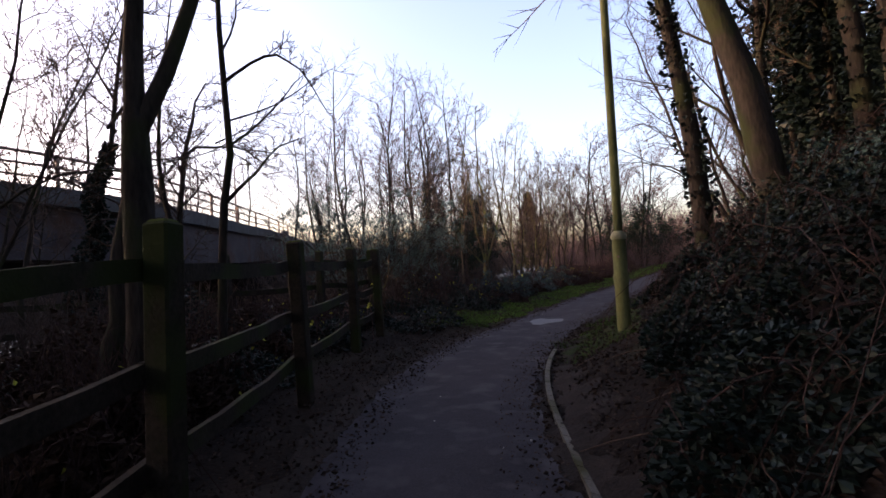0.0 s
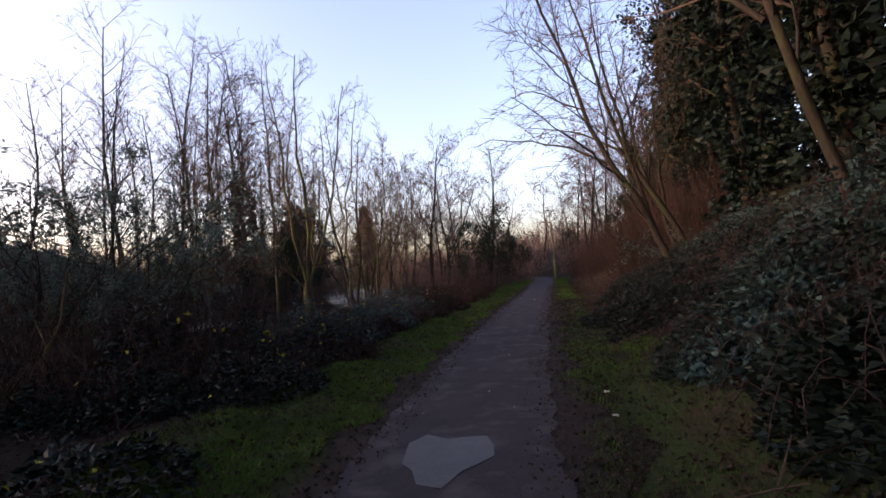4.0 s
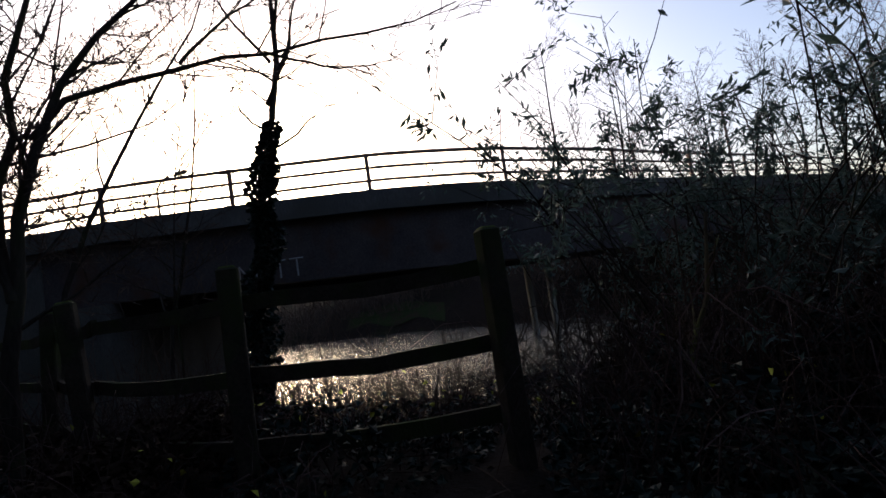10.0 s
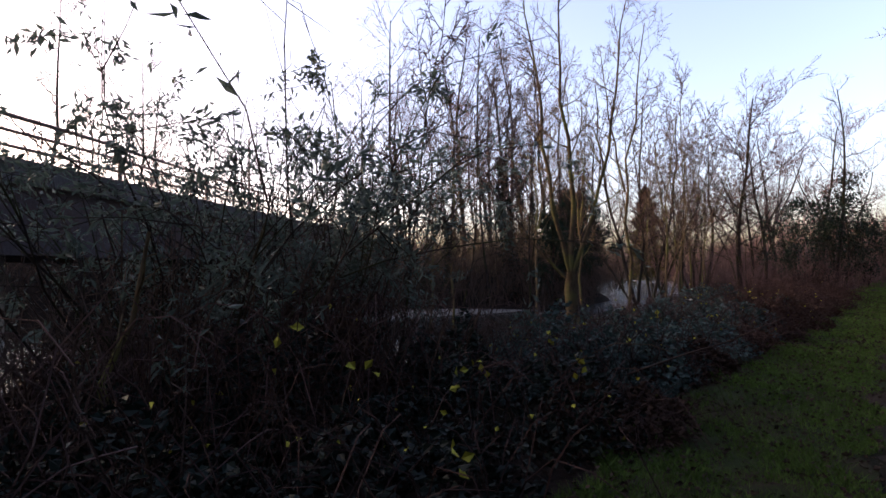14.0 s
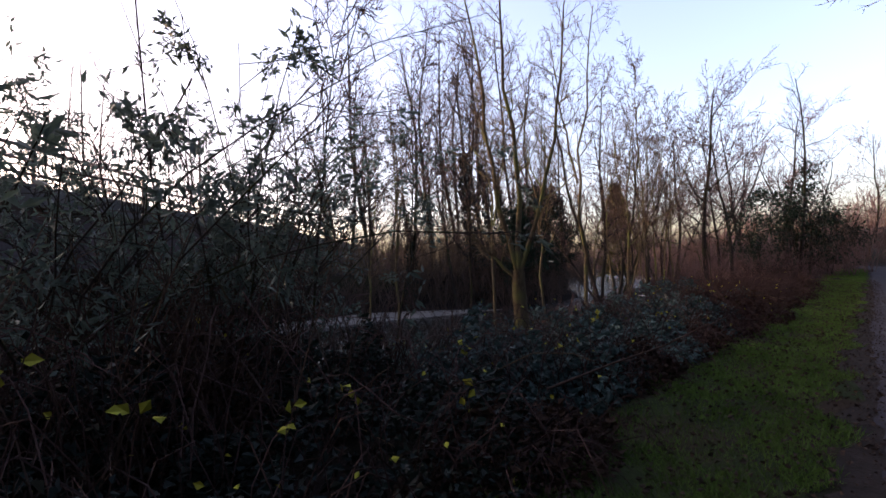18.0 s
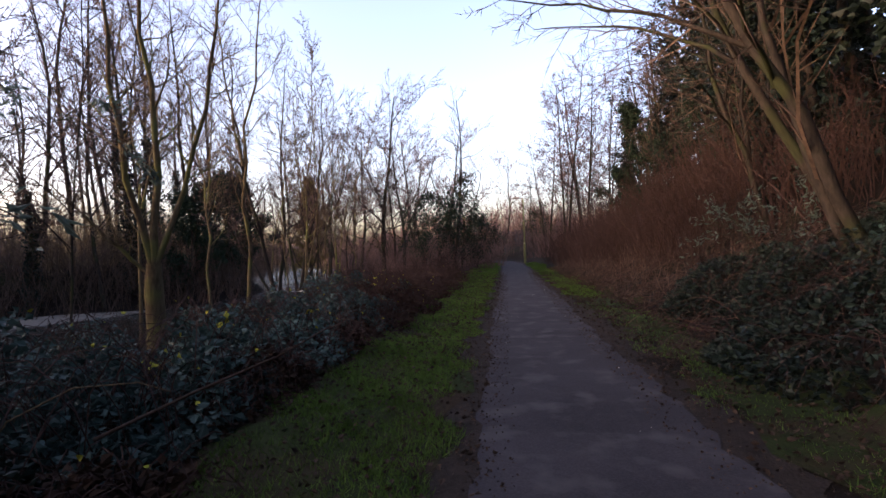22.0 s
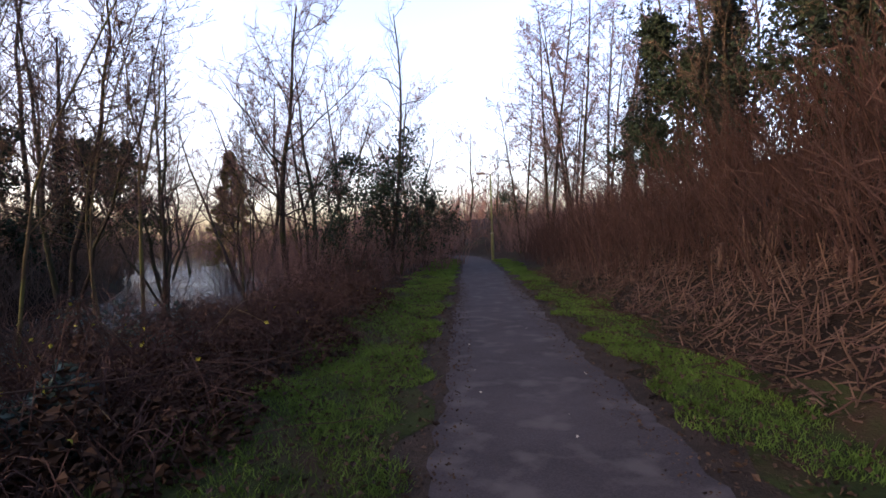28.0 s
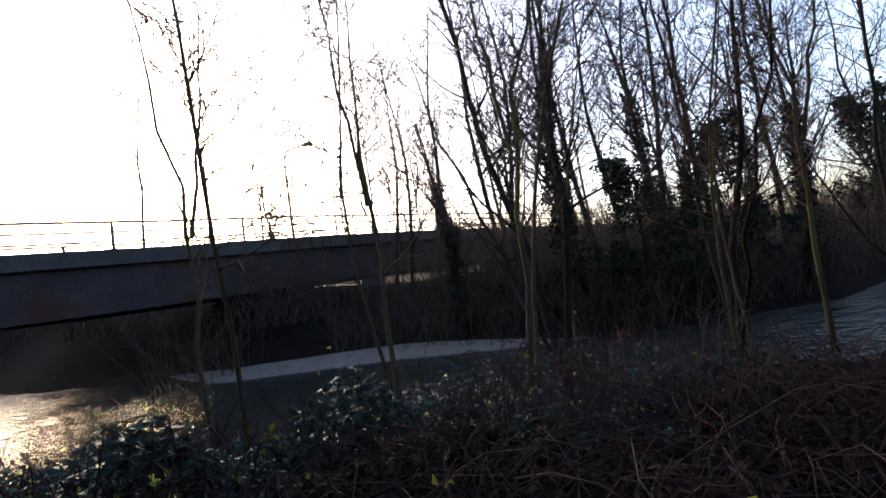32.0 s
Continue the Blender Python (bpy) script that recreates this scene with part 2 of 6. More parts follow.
# ---- helpers for meshes ----
class Geo:
    """Collects tubes, boxes and leaves into one mesh."""

    def __init__(self):
        self.v, self.f, self.n = [], [], 0

    def add(self, verts, faces):
        self.v.append(np.asarray(verts, float))
        self.f.append(np.asarray(faces, int) + self.n)
        self.n += len(verts)

    def tube(self, pts, radii, sides=5, cap=False):
        pts = np.asarray(pts, float)
        radii = np.broadcast_to(np.asarray(radii, float), len(pts))
        way = np.gradient(pts, axis=0)
        way /= np.linalg.norm(way, axis=1, keepdims=True) + 1e-9
        ref = np.array([0.0, 0.0, 1.0]) if abs(way[0, 2]) < 0.8 else np.array([1.0, 0.0, 0.0])
        a = np.cross(way, ref)
        a /= np.linalg.norm(a, axis=1, keepdims=True) + 1e-9
        b = np.cross(way, a)
        ang = np.arange(sides) * 2 * np.pi / sides
        ring = pts[:, None] + radii[:, None, None] * (a[:, None] * np.cos(ang)[None, :, None] + b[:, None] * np.sin(ang)[None, :, None])
        k = np.arange(sides)
        rows = np.arange(len(pts) - 1)[:, None] * sides
        quads = np.stack([rows + k, rows + (k + 1) % sides, rows + sides + (k + 1) % sides, rows + sides + k], -1).reshape(-1, 4)
        self.add(ring.reshape(-1, 3), quads)
        if cap:
            for base in (0, (len(pts) - 1) * sides):
                mid = len(ring.reshape(-1, 3))
                self.add(np.concatenate([ring.reshape(-1, 3)[base:base + sides], [pts[0] if base == 0 else pts[-1]]]),
                         [(i, (i + 1) % sides, sides, sides) for i in range(sides)])

    def spike(self, base, tip, r):
        """A thin tapered twig."""
        d = tip - base
        a = np.cross(d, (0.3, 0.5, 0.8))
        a *= r / (np.linalg.norm(a) + 1e-9)
        b = np.cross(d, a)
        b *= r / (np.linalg.norm(b) + 1e-9)
        self.add([base + a, base - 0.5 * a + 0.87 * b, base - 0.5 * a - 0.87 * b, tip], [(0, 1, 3, 3), (1, 2, 3, 3), (2, 0, 3, 3)])

    def box(self, lo, hi, m=None, bevel=0.0):
        (x0, y0, z0), (x1, y1, z1) = lo, hi
        if bevel:
            bv = min(bevel, (x1 - x0) / 3, (y1 - y0) / 3)
            prof = [(x0 + bv, y0), (x1 - bv, y0), (x1, y0 + bv), (x1, y1 - bv), (x1 - bv, y1), (x0 + bv, y1), (x0, y1 - bv), (x0, y0 + bv)]
            inner = [(x0 + 2 * bv, y0 + bv), (x1 - 2 * bv, y0 + bv), (x1 - bv, y0 + 2 * bv), (x1 - bv, y1 - 2 * bv),
                     (x1 - 2 * bv, y1 - bv), (x0 + 2 * bv, y1 - bv), (x0 + bv, y1 - 2 * bv), (x0 + bv, y0 + 2 * bv)]
            v = [(*p, z0) for p in prof] + [(*p, z1 - bv) for p in prof] + [(*p, z1) for p in inner]
            f = [(i + 8 * r, (i + 1) % 8 + 8 * r, (i + 1) % 8 + 8 * r + 8, i + 8 * r + 8) for r in range(2) for i in range(8)]
            f += [(16, 17, 18, 19), (16, 19, 20, 23), (20, 21, 22, 23), (0, 3, 2, 1), (0, 7, 4, 3), (4, 7, 6, 5)]
        else:
            v = [(x, y, z) for z in (z0, z1) for x, y in ((x0, y0), (x1, y0), (x1, y1), (x0, y1))]
            f = [(0, 3, 2, 1), (4, 5, 6, 7), (0, 1, 5, 4), (1, 2, 6, 5), (2, 3, 7, 6), (3, 0, 4, 7)]
        v = np.array(v, float)
        if m is not None:
            v = v @ np.array(m.to_3x3()).T + np.array(m.translation)
        self.add(v, f)

    def leaves(self, at, way, size, width=0.5, rng=None, fold=0.25):
        """Folded diamond leaves at the points, each along its way."""
        at, way = np.asarray(at, float), np.asarray(way, float)
        n = len(at)
        if not n:
            return
        way = way / (np.linalg.norm(way, axis=1, keepdims=True) + 1e-9)
        side = np.cross(way, rng.normal(size=(n, 3)))
        side /= np.linalg.norm(side, axis=1, keepdims=True) + 1e-9
        up = np.cross(side, way)
        s = (np.asarray(size) * np.ones(n))[:, None]
        base, tip = at, at + way * s
        mid = at + way * s * 0.45
        left, right = mid + side * s * width * 0.5 + up * s * fold * width, mid - side * s * width * 0.5 + up * s * fold * width
        v = np.stack([base, left, tip, right], 1).reshape(-1, 3)
        k = np.arange(n)[:, None] * 4
        self.add(v, k + [0, 1, 2, 3])

    def mesh(self, name, mat, smooth=True):
        me = bpy.data.meshes.new(name)
        v, f = np.concatenate(self.v), np.concatenate(self.f)
        faces = [tuple(dict.fromkeys(q)) for q in f.tolist()]
        me.from_pydata(v.tolist(), [], faces)
        me.materials.append(mat)
        if smooth:
            me.polygons.foreach_set("use_smooth", [True] * len(me.polygons))
        me.update()
        return me


def part(name, geo, mat, parent=None, label="", smooth=False):
    ob = new(name, geo.mesh(name, mat, smooth) if isinstance(geo, Geo) else geo)
    if parent is not None:
        ob.parent = parent
    if label:
        ob["label"] = label
    return ob


def thing(name, label, category, group="", kind="", at=(0, 0, 0)):
    ob = new(name)
    ob.location = at
    return tagged(ob, label, category, group, kind)


def smooth01(u):
    u = np.clip(u, 0, 1)
    return u * u * (3 - 2 * u)


# ---- the plan: path, verges, banks, river ----
CENTRE_Y = [-30, -3, 0, 2, 4, 5.8, 8.5, 12, 16, 40, 48, 54, 60, 75, 120]
CENTRE_X = [24, 4.95, 2.75, 1.5, 0.5, -0.1, -0.28, -0.42, -0.5, -0.5, -0.55, -1.1, -3.2, -11.5, -38.5]
EDGE_Y = [-60, 0, 7, 10, 16, 22, 28, 35, 45, 55, 70, 95, 120, 200]
EDGE_X = [-14.5, -14.3, -13.4, -11.2, -9.8, -9.3, -9.1, -9.1, -11, -14, -22, -40, -60, -140]
FAR_Y = [-60, -4, 1, 4, 7, 11, 14, 17, 20, 25, 29, 33, 38, 45, 55, 62, 86, 120, 200]
FAR_X = [-70, -32, -30, -29, -27, -23.5, -22, -21.5, -17.5, -16.5, -14.8, -13.6, -14.2, -18.0, -25.0, -30.0, -46, -72, -160]
WATER_Z = -0.8
DECK_Y, DECK_Z = [-60, 0, 7, 11, 14, 18, 23, 30, 60], [4.25, 4.1, 3.85, 3.68, 3.66, 3.75, 3.95, 4.1, 4.1]


_cy = np.arange(-40, 121, 0.25)
_cx = np.interp(_cy, CENTRE_Y, CENTRE_X)
for _ in range(40):
    _cx[1:-1] = (_cx[:-2] + 2 * _cx[1:-1] + _cx[2:]) / 4


def half(y):
    """Half the width of the path."""
    return np.interp(y, [3, 9], [0.86, 0.69])


def centre(y):
    return np.interp(y, _cy, _cx)


def wander(x, y, s, seed=0):
    return np.sin(x * s * 1.7 + seed) * np.sin(y * s * 1.3 + seed * 2.1) + 0.5 * np.sin(x * s * 3.9 + y * s * 3.1 + seed)


def ground_z(x, y):
    x, y = np.asarray(x, float), np.asarray(y, float)
    d = x - centre(y)
    edge, far = np.interp(y, EDGE_Y, EDGE_X), np.interp(y, FAR_Y, FAR_X)
    # embankment beside the path
    foot = np.interp(y, [0, 8, 13, 18, 40, 60], [1.0, 1.1, 1.6, 2.0, 1.9, 2.2])
    steep = np.interp(y, [0, 10, 20, 45, 60], [0.62, 0.55, 0.6, 0.42, 0.3])
    up = np.clip(d - foot, 0, None)
    bank = np.minimum(up * steep, 2.3 + 0.16 * np.minimum(up, 7))
    rough = 0.035 * wander(x, y, 1.9) + 0.05 * wander(x, y, 0.7, 1.0)
    off = smooth01((np.abs(d) - 0.85) / 0.9)
    # river side
    top = centre(y) - np.interp(y, [12, 18, 30, 36], [1.9, 3.2, 3.2, 1.9])
    u = (x - edge) / np.maximum(top - edge, 0.5)
    rise = 0.28 * np.exp(-((x + 4.6) / 1.6) ** 2) * smooth01((10.2 - y) / 1.5)
    left = np.where(u > 0, (WATER_Z - 0.05) * (1 - smooth01(u * 1.02)), np.maximum(WATER_Z - 0.05 + u * 2.2, -1.7))
    z = np.where(d > 0, bank, np.where(x < top, left, 0.0) + rise) + rough * off
    # far side of the river
    beyond = np.clip(far - x, 0, None)
    shelf = np.interp(y, [12, 19, 26, 36], [0.0, 1.8, 2.5, 0.0])
    climb = np.clip(beyond - shelf, 0, None)
    farz = WATER_Z + 0.1 * np.minimum(beyond, shelf) + np.minimum(climb * 0.55, np.interp(y, [-6, 18, 27], [2.5, 2.5, 1.6]) + 0.03 * climb) + 0.12 * rough
    blend = smooth01((far + 1.2 - x) / 1.2)
    return z * (1 - blend) + farz * blend


def sheet(xs, ys, zf):
    gx, gy = np.meshgrid(xs, ys)
    gz = zf(gx, gy)
    g = Geo()
    nx = len(xs)
    i = (np.arange(len(ys) - 1)[:, None] * nx + np.arange(nx - 1)[None]).ravel()
    g.add(np.stack([gx, gy, gz], -1).reshape(-1, 3), np.stack([i, i + 1, i + nx + 1, i + nx], -1))
    return g


def strip(ys, left, right, lift, cols=7, zf=ground_z):
    """A sheet between two lines x = left(y), right(y), laid on the ground."""
    g = Geo()
    ys = np.asarray(ys)
    t = np.linspace(0, 1, cols)
    gx = left(ys)[:, None] * (1 - t) + right(ys)[:, None] * t
    gy = np.repeat(ys[:, None], cols, 1)
    gz = zf(gx, gy) + lift
    i = (np.arange(len(ys) - 1)[:, None] * cols + np.arange(cols - 1)[None]).ravel()
    g.add(np.stack([gx, gy, gz], -1).reshape(-1, 3), np.stack([i, i + 1, i + cols + 1, i + cols], -1))
    return g


_xs = np.concatenate([[-900, -400, -200, -130, -100], np.arange(-80, -24, 2.5), np.arange(-24, -7, 0.7), np.arange(-7, 7, 0.25), np.arange(7, 20, 1.0), [22, 27, 35, 50, 80, 150, 400, 900]])
_ys = np.concatenate([[-900, -300, -120, -60, -30, -20, -12], np.arange(-8, 36, 0.4), np.arange(36, 70, 1.2), np.arange(70, 130, 4), [140, 160, 200, 300, 500, 1200]])
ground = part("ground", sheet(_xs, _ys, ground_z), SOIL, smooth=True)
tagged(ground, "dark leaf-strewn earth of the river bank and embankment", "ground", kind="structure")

_py = np.concatenate([np.arange(-8, 40, 0.12), np.arange(40, 80, 1.0)])


def ragged(seed, amount):
    return lambda y: amount * (np.sin(y * 2.3 + seed) * 0.5 + np.sin(y * 5.1 + seed * 3) * 0.35 + np.sin(y * 0.8 + seed) * 0.6 + np.sin(y * 11.3 + seed * 5) * 0.45 + np.sin(y * 17.9 + seed * 7) * 0.4)


_r1, _r2, _r3, _r4 = ragged(1.0, 0.035), ragged(2.3, 0.045), ragged(3.1, 0.12), ragged(4.7, 0.15)
shoulder = part("path_shoulder", strip(_py, lambda y: centre(y) - half(y) - 0.28 + _r3(y), lambda y: centre(y) + half(y) + 0.34 + _r4(y), 0.008), EDGE_SOIL, smooth=True)
tagged(shoulder, "muddy trodden strips along the edges of the path", "path edge", kind="structure")
path = part("path", strip(_py, lambda y: centre(y) - half(y) + _r1(y), lambda y: centre(y) + half(y) + _r2(y), 0.018, 9), ASPHALT, smooth=True)
tagged(path, "narrow worn grey asphalt footpath with pale dusty patches", "path", kind="structure")

_wy = np.concatenate([np.arange(-60, 120, 3.0), [130, 160, 200]])
water = strip(_wy, lambda y: np.interp(y, FAR_Y, FAR_X) - 4, lambda y: np.interp(y, EDGE_Y, EDGE_X) + 2.5, 0.0, 5, lambda x, y: 0 * x + WATER_Z)
river = part("river", water, WATER, smooth=True)
tagged(river, "shallow rippled river reflecting the pale evening sky", "river", kind="structure")
bar = part("gravel_bar", strip(np.arange(17, 30.3, 0.4), lambda y: np.interp(y, FAR_Y, FAR_X) - np.interp(y, [17, 20, 26, 28, 30.2], [0.0, 1.6, 1.9, 1.2, 0.0]), lambda y: np.interp(y, FAR_Y, FAR_X) + np.interp(y, [17, 19, 28, 30.2], [0.02, 0.3, 0.3, 0.02]) + 0.1 * np.sin(y * 1.7), 0.03), SAND, smooth=True)
tagged(bar, "pale gravel beach on the far river bank", "gravel bar", kind="structure")

tagged(part("grass_bank", strip(np.arange(1, 7.1, 0.5), lambda y: np.interp(y, FAR_Y, FAR_X) - 2.6 + 0.3 * np.sin(y * 1.1), lambda y: np.interp(y, FAR_Y, FAR_X) - 0.9 + 0.3 * np.sin(y * 2), 0.03), TURF, smooth=True), "green grassy slope of the far river bank", "grass bank", kind="structure")

# damp patch on the path; its pale colour stands in for reflected sky
_a = np.arange(14) * 2 * np.pi / 14
_r = 1 + 0.2 * np.sin(3 * _a) + 0.12 * np.cos(5 * _a + 1)
_p = Geo()
_px, _py2 = -0.36 + np.cos(_a) * _r * 0.3, 9.05 + np.sin(_a) * _r * 0.42
_p.add(np.concatenate([np.stack([_px, _py2, ground_z(_px, _py2) + 0.023], -1), [(-0.36, 9.05, float(ground_z(-0.36, 9.05)) + 0.025)]]), [(i, (i + 1) % 14, 14, 14) for i in range(14)])
tagged(part("damp_sheen_patch", _p, DAMP_SHEEN), "damp patch on the asphalt path, its pale sky sheen put into the colour", "puddle", kind="structure")

# ---- bridge ----
_by = np.arange(-60, 61, 0.5)
_bx = np.interp(_by, [-60, -4, 3, 7, 10, 13, 17, 22, 28, 36, 44, 60], [-0.6, -0.5, -0.25, -0.4, -1.2, -3.0, -6.3, -10.5, -15.6, -22, -28, -40])
for _ in range(6):
    _bx[1:-1] = (_bx[:-2] + 2 * _bx[1:-1] + _bx[2:]) / 4


def bend(y):
    """How far the road has swung away from the river path."""
    return float(np.interp(y, _by, _bx))


def along(ys, x0, x1, z0, z1):
    """A beam along y between x0 and x1, its bottom and top given over the deck's line."""
    g = Geo()
    d = np.interp(ys, DECK_Y, DECK_Z)
    v = []
    for y, z in zip(ys, d):
        b = bend(y)
        v += [(x0 + b, y, z + z0), (x1 + b, y, z + z0), (x1 + b, y, z + z1), (x0 + b, y, z + z1)]
    f = []
    for i in range(len(ys) - 1):
        a, b = 4 * i, 4 * i + 4
        f += [(a, a + 1, b + 1, b), (a + 1, a + 2, b + 2, b + 1), (a + 2, a + 3, b + 3, b + 2), (a + 3, a, b, b + 3)]
    f += [(0, 3, 2, 1), (len(v) - 4, len(v) - 3, len(v) - 2, len(v) - 1)]
    g.add(v, f)
    return g


def build_bridge():
    bridge = thing("road_bridge", "long low concrete road bridge with rusty three-bar railings over the river", "bridge", at=(-16, 10, -1))
    inv = Matrix.Translation((16, -10, 1))

    def put(name, g, mat, label=""):
        ob = part(name, g, mat, bridge, label)
        ob.matrix_parent_inverse = inv
        return ob

    ys = np.arange(-40, 52.1, 1.0)
    for side, x in ((1, -13.0), (-1, -19.5)):
        put("parapet_beam", along(ys, x - 0.32, x + 0.18, -0.5, 0.0), CONCRETE, "stained pale concrete edge beam")
        put("girder", along(np.arange(-4, 45, 1.0), x - 0.5, x - 0.06, -2.0, -0.504), GIRDER, "dark beam with rust stains")
        if side > 0:
            put("wing_wall", along(np.arange(44, 53, 2.0), x - 0.4, x - 0.02, -4.4, -0.504), CONCRETE, "stained concrete retaining wall")
            put("wing_wall", along(np.arange(-40, -1.9, 2.0), x - 0.4, x - 0.02, -5.0, -0.504), CONCRETE, "stained concrete retaining wall")
    put("deck", along(np.arange(-40, 52, 1.0), -19.2, -13.34, -0.36, -0.1), ASPHALT, "asphalt road deck")
    for x in (-15.2, -17.2):
        put("girder", along(np.arange(-4, 45, 1.0), x - 0.25, x + 0.25, -1.85, -0.364), GIRDER)
    put("abutment", along(np.arange(-3.2, -0.1, 1.5), -19.6, -12.9, -5.2, -2.01), CONCRETE, "pale stained concrete abutment")
    put("pier", along(np.array([24.4, 25.4]), -19.2, -13.2, -5.2, -2.01), CONCRETE, "stained concrete pier wall")
    put("pier", along(np.array([37.0, 38.0]), -19.2, -13.2, -5.2, -2.01), CONCRETE, "stained concrete pier wall")
    for y in (10.6, 11.3):
        g = Geo()
        g.tube([(-18.7, y, -1.8), (-18.7, y, 1.8)], 0.11, 8)
        put("column", g, STONE, "thin pale column under the deck")
    # railings
    for x in (-13.02, -19.5):
        for h, r in ((0.9, 0.048), (0.58, 0.038), (0.26, 0.038)):
            g = Geo()
            yy = np.arange(-40, 52.1, 1.0)
            g.tube(np.stack([np.array([x + bend(q) for q in yy]), yy, np.interp(yy, DECK_Y, DECK_Z) + h], -1), r, 6)
            put("rail", g, RAIL)
    proto = Geo()
    proto.box((-0.035, -0.045, -0.05), (0.035, 0.045, 0.92))
    proto.box((-0.09, -0.1, -0.01), (0.09, 0.1, 0.035))
    proto.box((-0.045, -0.055, 0.92), (0.045, 0.055, 0.945))
    pm = proto.mesh("post", RAIL, False)
    y = 6.6 - 3.4 * 13
    while y < 50:
        for x in (-13.02, -19.5):
            ob = new("post", pm)
            ob.parent = bridge
            ob.matrix_parent_inverse = inv
            ob.location = (x + bend(y), y, float(np.interp(y, DECK_Y, DECK_Z)))
        y += 3.4
    g = Geo()
    g.tube([(bend(28.7) - 13.1, 28.7, 4.02), (bend(29.0) - 13.1, 29.0, 4.24), (bend(29.8) - 13.1, 29.8, 4.28), (bend(30.2) - 13.1, 30.2, 4.02)], [0.1, 0.22, 0.22, 0.1], 8)
    put("cap_block", g, CONCRETE, "rounded concrete hump on the edge beam")
    # faded scrawl on the girder: plain strokes, letter by letter
    for k, bars in enumerate((((0, 0, 0, 0.42), (0.28, 0, 0.28, 0.42), (0, 0.42, 0.28, 0)), ((0, 0, 0, 0.42), (0, 0.42, 0.26, 0.42), (0, 0.21, 0.2, 0.21), (0, 0, 0.26, 0)),
                              ((0, 0.42, 0.34, 0.42), (0.17, 0, 0.17, 0.42)), ((0, 0.42, 0.34, 0.42), (0.17, 0, 0.17, 0.42)))):
        g = Geo()
        for a, b, c, d in bars:
            o = 3.15 + 0.42 * k
            g.tube([(-13.05 + bend(o + a), o + a, 2.08 + b), (-13.05 + bend(o + c), o + c, 2.08 + d)], 0.025, 4)
        put("letter", g, CHALK, "faded pale graffiti letter")
    return bridge


build_bridge()


# ---- fence ----
FENCES = [[(3.3, -3.0), (2.0, -0.95), (0.68, 1.19), (-0.66, 3.3), (-2.05, 5.65), (-2.5, 6.8)], [(-8.2, 1.2), (-7.0, 2.9), (-5.9, 4.6), (-5.0, 5.7), (-4.27, 7.25), (-4.3, 8.88)]]


def build_fence(FENCE, ground):
    fence = thing("post_and_rail_fence", "weathered three-rail timber fence with mossy post tops beside the path", "fence", at=(FENCE[3][0], FENCE[3][1], ground))
    inv = Matrix.Translation((-FENCE[3][0], -FENCE[3][1], -ground))
    rng = np.random.default_rng(3)
    tops = []
    for i, (x, y) in enumerate(FENCE):
        z = ground
        g = Geo()
        lean = pose(x, y, z, rng.normal(0, 1.2), rng.normal(0, 1.2) - (2.0 if i == len(FENCE) - 1 else 0), 25 + rng.normal(0, 4))
        g.box((-0.065, -0.065, -0.3), (0.065, 0.065, 1.3), lean, 0.012)
        ob = part("post", g, TIMBER, fence, "squared post with a mossy top")
        ob.matrix_parent_inverse = inv
        g = Geo()
        g.box((-0.05, -0.05, 1.29), (0.05, 0.05, 1.312), lean, 0.008)
        part("moss_cap", g, MOSS, ob, "green moss on the post top")
        tops.append(Vector((x, y, z)))
    for a, b in zip(tops, tops[1:]):
        for h in (0.18, 0.61, 1.08):
            way = b - a
            g = Geo()
            n = 7
            t = np.linspace(-0.01, 1.01, n)
            sag = -0.03 * np.sin(np.pi * t) + rng.normal(0, 0.006, n)
            side = np.array([way.y, -way.x, 0]) / way.length * -0.085
            pts = np.array(a)[None] + t[:, None] * np.array(way)[None] + side
            pts[:, 2] += h + sag
            v = []
            for p in pts:
                s2 = side / 0.085 * 0.02
                v += [p - s2 - (0, 0, 0.05), p + s2 - (0, 0, 0.05), p + s2 + (0, 0, 0.05), p - s2 + (0, 0, 0.05)]
            f = []
            for k in range(n - 1):
                q, r = 4 * k, 4 * k + 4
                f += [(q, q + 1, r + 1, r), (q + 1, q + 2, r + 2, r + 1), (q + 2, q + 3, r + 3, r + 2), (q + 3, q, r, r + 3)]
            f += [(0, 3, 2, 1), (4 * n - 4, 4 * n - 3, 4 * n - 2, 4 * n - 1)]
            g.add(v, f)
            ob = part("rail", g, TIMBER, fence)
            ob.matrix_parent_inverse = inv
    return fence


build_fence(FENCES[0], 0.22)
build_fence(FENCES[1], 0.28)


